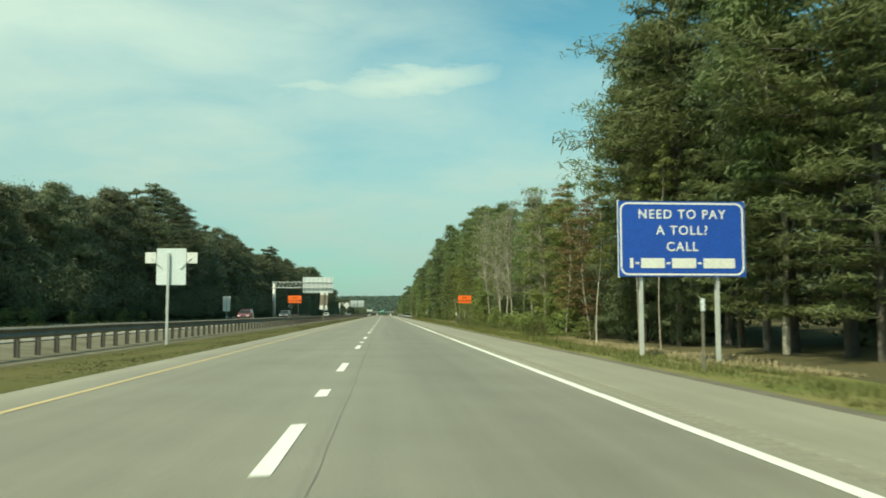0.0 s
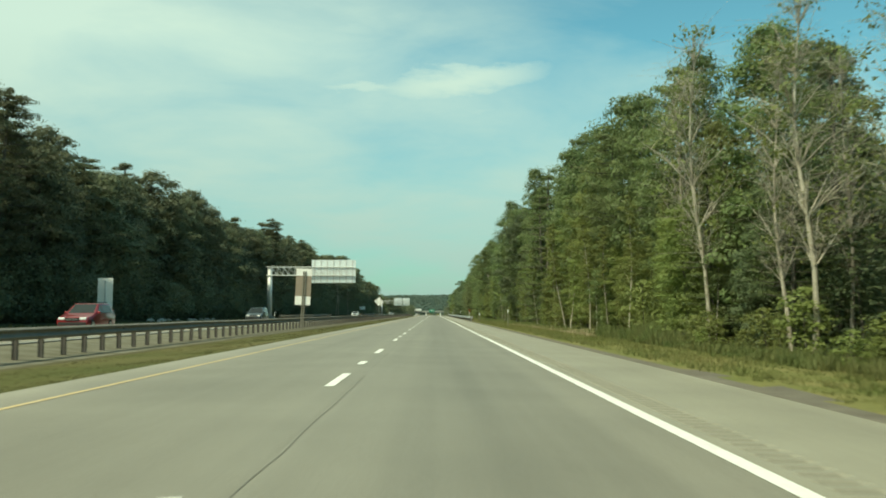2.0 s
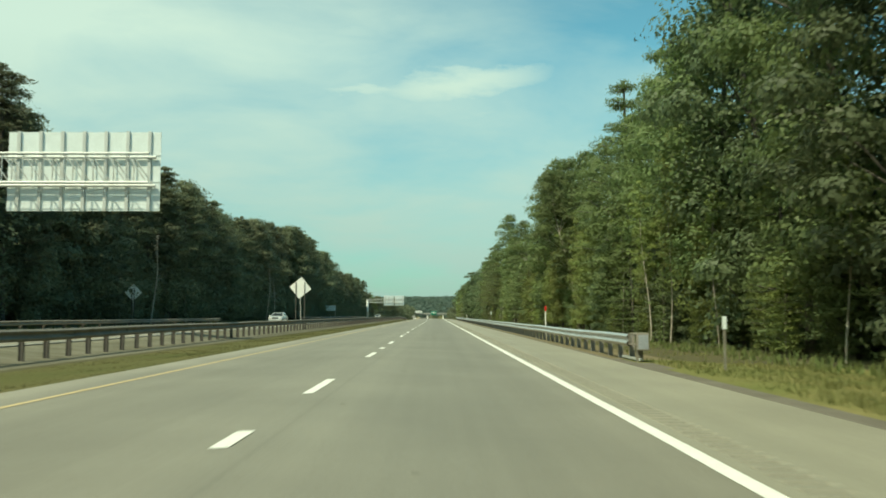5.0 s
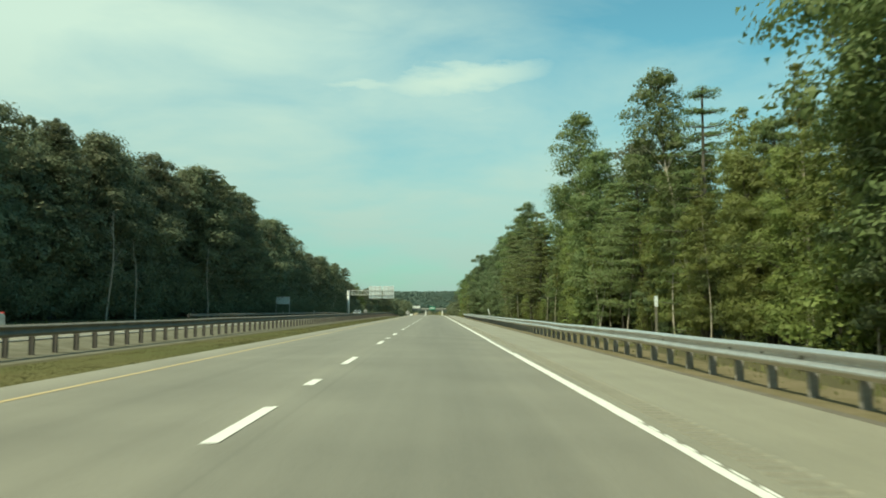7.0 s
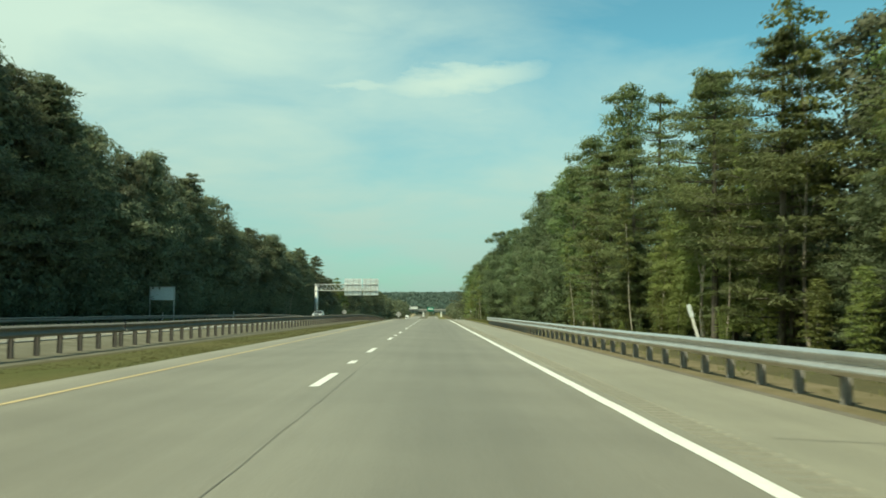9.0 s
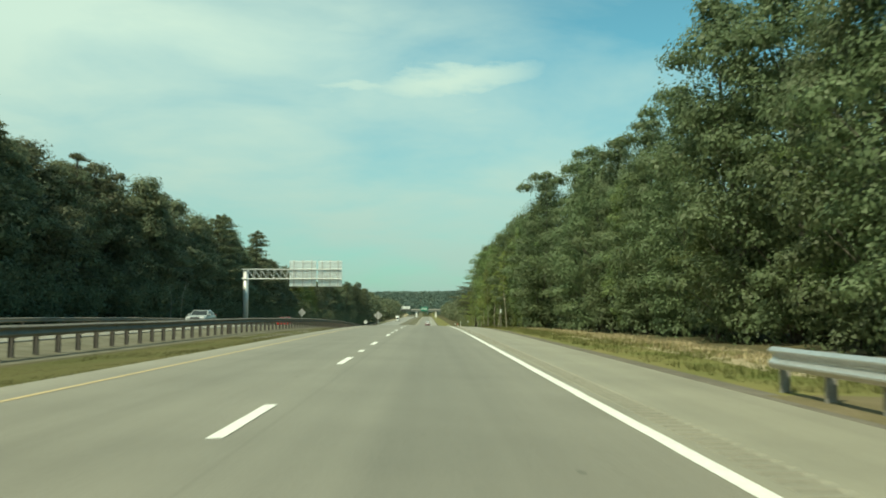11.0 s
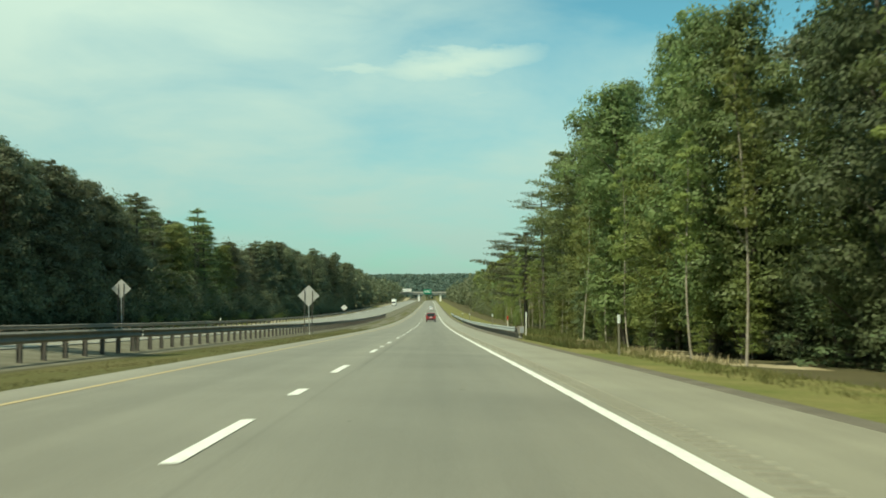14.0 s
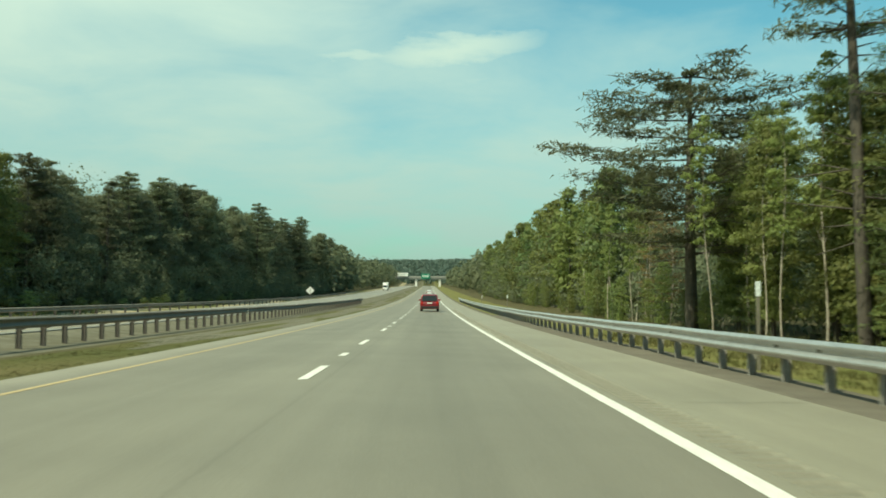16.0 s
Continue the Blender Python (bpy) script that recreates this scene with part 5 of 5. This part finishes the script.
for x_, y_, h_ in ((-34.4, 398, 22), (-33.8, 403, 23.4), (-34.6, 409, 22.6), (-33.6, 414, 23.6), (-34.4, 420, 22.2), (-33.8, 425.5, 23), (-34.2, 431, 20.5)):
    plant("far_pine", x_, y_, h_, 1.25)
plant("oak2", 18.2, 490.5, 13, 1.0)
for x_, y_, h_ in ((18.6, 47.5, 7), (19.4, 53, 9), (18.8, 58, 8), (19.2, 63.5, 9.5)):
    plant("oak2", x_, y_, h_, 1.0)
for k_, x_, y_, h_ in (("oak", 16.4, 549, 16), ("oak", 16.4, 553.5, 16.3), ("oak2", 16.4, 558.5, 14.6), ("oak", 15.9, 563.5, 16.4), ("bare", 15.8, 121, 20.5), ("bare", 16.4, 127, 20), ("maple", 17.0, 651.5, 12.5), ("maple", 17.6, 655, 13.5), ("maple", 16.8, 659, 12.5), ("hemlock", 17.8, 663, 10.5), ("maple", 18.4, 668, 13)):
    plant(k_, x_, y_, h_, 1.0)
# leafy skirt that hides the feet of the trunks
for y in [*np.arange(114, 300, 2.8), *np.arange(300, 440, 6.5), *np.arange(582, 648, 4.0)]:
    k_ = random.choice(("maple", "maple", "oak", "hemlock", "oak2"))
    plant(k_, random.uniform(16.2, 18.0) - (1.8 if 580 < y < 612 else 0), y, random.uniform(7.5, 11) * (.65 if k_[:3] == "oak" else 1), random.uniform(1.0, 1.25))
for y in np.arange(268, 316, 3.6):
    plant("maple", random.uniform(15.4, 16.6) + (1.6 if 274 < y < 286 else 0), y, random.uniform(8, 13), 1.05)
for x_, y_, h_ in ((-34.5, 139, 20.8), (-34.6, 146, 20), (-34.2, 574, 19.5), (-34.6, 580, 20.5), (-34.5, 606, 20.8)):
    plant("far_pine", x_, y_, h_, 1.1)
plant("far_pine", -33.5, 795, 20, 1.1)
plant("far_pine", -33.5, 852, 22, 1.1)
for k, o in list(KINDS.items()):
    if k not in _used:
        for q in (*o.children_recursive, o):
            bpy.data.objects.remove(q)


def wood_mass(name, spots, mat, per, size, label, seed):
    """A stretch of distant wood: many small ragged crowns in one mesh."""
    rng = np.random.default_rng(seed)
    vs, fs, n = [], [], 0
    for x, y, z, h, r in spots:
        q = rng.normal(0, 1, (14, 3))
        q /= np.linalg.norm(q, axis=1)[:, None]
        c = np.array((x, y, z + h * .55)) + q * (r * .8, r * .8, h * .38)
        v, f = leaves(rng, c, (r * .3, r * .3, h * .09), per, size * (1 + h * .02))
        vs.append(v), fs.append(f + n)
        n += len(v)
    ob = new(name, mesh_from_arrays(name, np.concatenate(vs), np.concatenate(fs), mat))
    return tagged(ob, label, "woods", kind="stuff")


rng = np.random.default_rng(17)
# deeper rows of the two woods
spots = []
for y in np.arange(10, 900, 6.0):
    for d in (23.2, 28.5, 36):
        x = d + rng.uniform(-2, 2)
        h0 = float(np.interp(y, [(a + b) / 2 for a, b, *_ in RIGHT], [q[2] for q in RIGHT]))
        spots.append((x, y + rng.uniform(-2, 2), land_z(x, y) - .5, h0 * rng.uniform(.7, .9), 3.8))
for y in np.arange(10, 1000, 6.5):
    for d in (-43, -49, -57):
        x = d + rng.uniform(-2, 2)
        spots.append((x, y + rng.uniform(-2, 2), land_z(x, y) - .5, float(np.interp(y, LEFT_Y, LEFT_H)) * rng.uniform(.85, 1.02), 4.2))
# undergrowth that closes the view between the trunks
for y in np.arange(8, 900, 3.4):
    x = 21.2 + rng.uniform(-1, 3)
    if y > 66:
        spots.append((x, y, land_z(x, y) - .6, rng.uniform(4, 7), 2.4))
    x = -39.5 - rng.uniform(-1, 2)
    spots.append((x, y, land_z(x, y) - .6, rng.uniform(4, 7), 2.4))
wood_mass("woods", spots, LEAF_DARK, 44, .3, "deep rows of dark green forest behind the edge trees", 1)
spots = []
for y in np.arange(14, 900, 2.6):
    x = -rng.uniform(31.4, 33.4)
    spots.append((x, y, land_z(x, y) - .3, rng.uniform(3.5, 8), 1.9))
wood_mass("thicket", spots, LEAF_DARK, 44, .22, "dark leafy thicket under the forest edge", 12)
spots = []
for y in np.arange(-20, 1500, 11.0):
    for d in np.arange(52, 150, 11.0):
        for sx in (-1, 1):
            x = sx * (d + (22 if sx < 0 else 0) + rng.uniform(-4, 4))
            spots.append((x, y + rng.uniform(-4, 4), land_z(x, y) - .5, rng.uniform(11, 15), 6.0))
wood_mass("outer_woods", spots, LEAF_DARK, 2, 3.4, "unbroken forest away from the road", 9)
# far stretch down to the overpass and the ridge beyond it
spots = []
for y in np.arange(900, 1500, 9.0):
    for d in (24, 31, 40, 52):
        spots.append((d + rng.uniform(-3, 3), y + rng.uniform(-4, 4), land_z(d, y), rng.uniform(12, 17), 4.5))
    for d in (-34, -42, -52, -66):
        spots.append((d + rng.uniform(-3, 3), y + rng.uniform(-4, 4), land_z(d, y), rng.uniform(13, 19), 4.6))
wood_mass("far_woods", spots, LEAF_DARK, 8, 1.5, "green forest along both sides far down the road", 2)
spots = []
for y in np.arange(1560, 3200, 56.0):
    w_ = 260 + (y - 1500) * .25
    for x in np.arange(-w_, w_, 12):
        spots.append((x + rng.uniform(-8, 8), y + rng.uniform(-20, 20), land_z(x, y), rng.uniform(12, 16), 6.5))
wood_mass("ridge_woods", spots, HAZED_RIDGE, 10, 2.3, "wooded ridge with distance haze in its leaf colour, closing the valley", 3)


# ---- grass ----
def grass(name, n, box_, h, mat, label, seed, blades=5, wide=.02, scatter=.09):
    rng = np.random.default_rng(seed)
    x = rng.uniform(box_[0], box_[1], n)
    y = rng.uniform(box_[2], box_[3], n)
    z = np.array([land_z(a, b) for a, b in zip(x, y)])
    c = np.repeat(np.stack([x, y, z], 1), blades, 0)
    m = len(c)
    patch = np.clip([.95 + 1.2 * noise.noise((a * .55, b * .22, seed % 9)) for a, b in zip(x, y)], .35, 1.9)
    hh = h * (patch * rng.uniform(.45, 1.25, n)).repeat(blades) * rng.uniform(.7, 1.1, m)
    a = rng.uniform(0, 6.28, m)
    off = np.stack([np.cos(a), np.sin(a), np.zeros(m)], 1)
    root = c + off * rng.uniform(0, scatter, m)[:, None]
    side = np.stack([-np.sin(a), np.cos(a), np.zeros(m)], 1) * (wide * rng.uniform(.6, 1.4, m))[:, None]
    tip = root + off * (hh * rng.uniform(.1, .6, m))[:, None] + np.stack([np.zeros(m), np.zeros(m), hh], 1)
    v = np.stack([root - side, root + side, tip], 1).reshape(-1, 3)
    ob = new(name, mesh_from_arrays(name, v, np.arange(3 * m).reshape(-1, 3), mat))
    return tagged(ob, label, "grass", kind="stuff")


for i_, (n_, b_) in enumerate(((15000, (8.05, 13.5, 4, 219)), (1500, (8.6, 13.5, 219, 443)), (4000, (8.05, 13.5, 443, 530)), (2000, (9.0, 11.4, 530, 612)), (2200, (8.8, 13.5, 612, 660)))):
    grass("verge_grass", n_, b_, .17, BLADE, "dry and green grass along the right-hand verge", 40 + i_, 5, .016, .25)
grass("weeds", 2600, (12, 15.5, 60, 130), .42, WEED, "tall green weeds before the trees", 5, 6, .03)
for y0, y1 in ((66, 71), (84, 90), (118, 127), (131, 135)):
    grass("reeds", int((y1 - y0) * 95), (12.6, 14.6, y0, y1), .85, WEED, "clump of tall green reeds at the edge of the wood", int(y0), 6, .022)
grass("weeds", 4200, (12.5, 16.0, 130, 445), .38, WEED, "tall green weeds before the trees", 6, 5, .03)
grass("weeds", 1300, (8.4, 11.6, 584, 605), .28, WEED, "tall green grass before the guardrail end", 16, 6, .025)
grass("weeds", 800, (12.5, 16.0, 612, 660), .5, WEED, "tall green weeds before the trees", 6, 5, .03)
grass("median_grass", 44000, (-9.2, -4.95, 2, 660), .02, MOWN, "short grass in the median", 7, 3, .02, .3)
grass("far_grass", 3500, (-29.5, -26.8, 20, 700), .3, WEED, "rough grass beside the opposite carriageway", 8, 5, .03)
grass("dry_brush", 420, (11.8, 14.8, 133, 148), .3, BRUSH, "heap of pale dry brush at the edge of the wood", 133, 7, .02, .5)
for a, b in ((25, 62), (150, 190), (430, 532), (572, 604)):
    grass("dry_brush", int((b - a) * (60 if a == 25 else 9 if a == 572 else 20)), ((9.8, 12.5, a, b) if a == 572 else (11.5, 15.8, a, b)), (.17 if a == 25 else .2), BRUSH, "pale dry brush and dead twigs before the trees", int(a), 7, .03 if a == 25 else .022, .5)
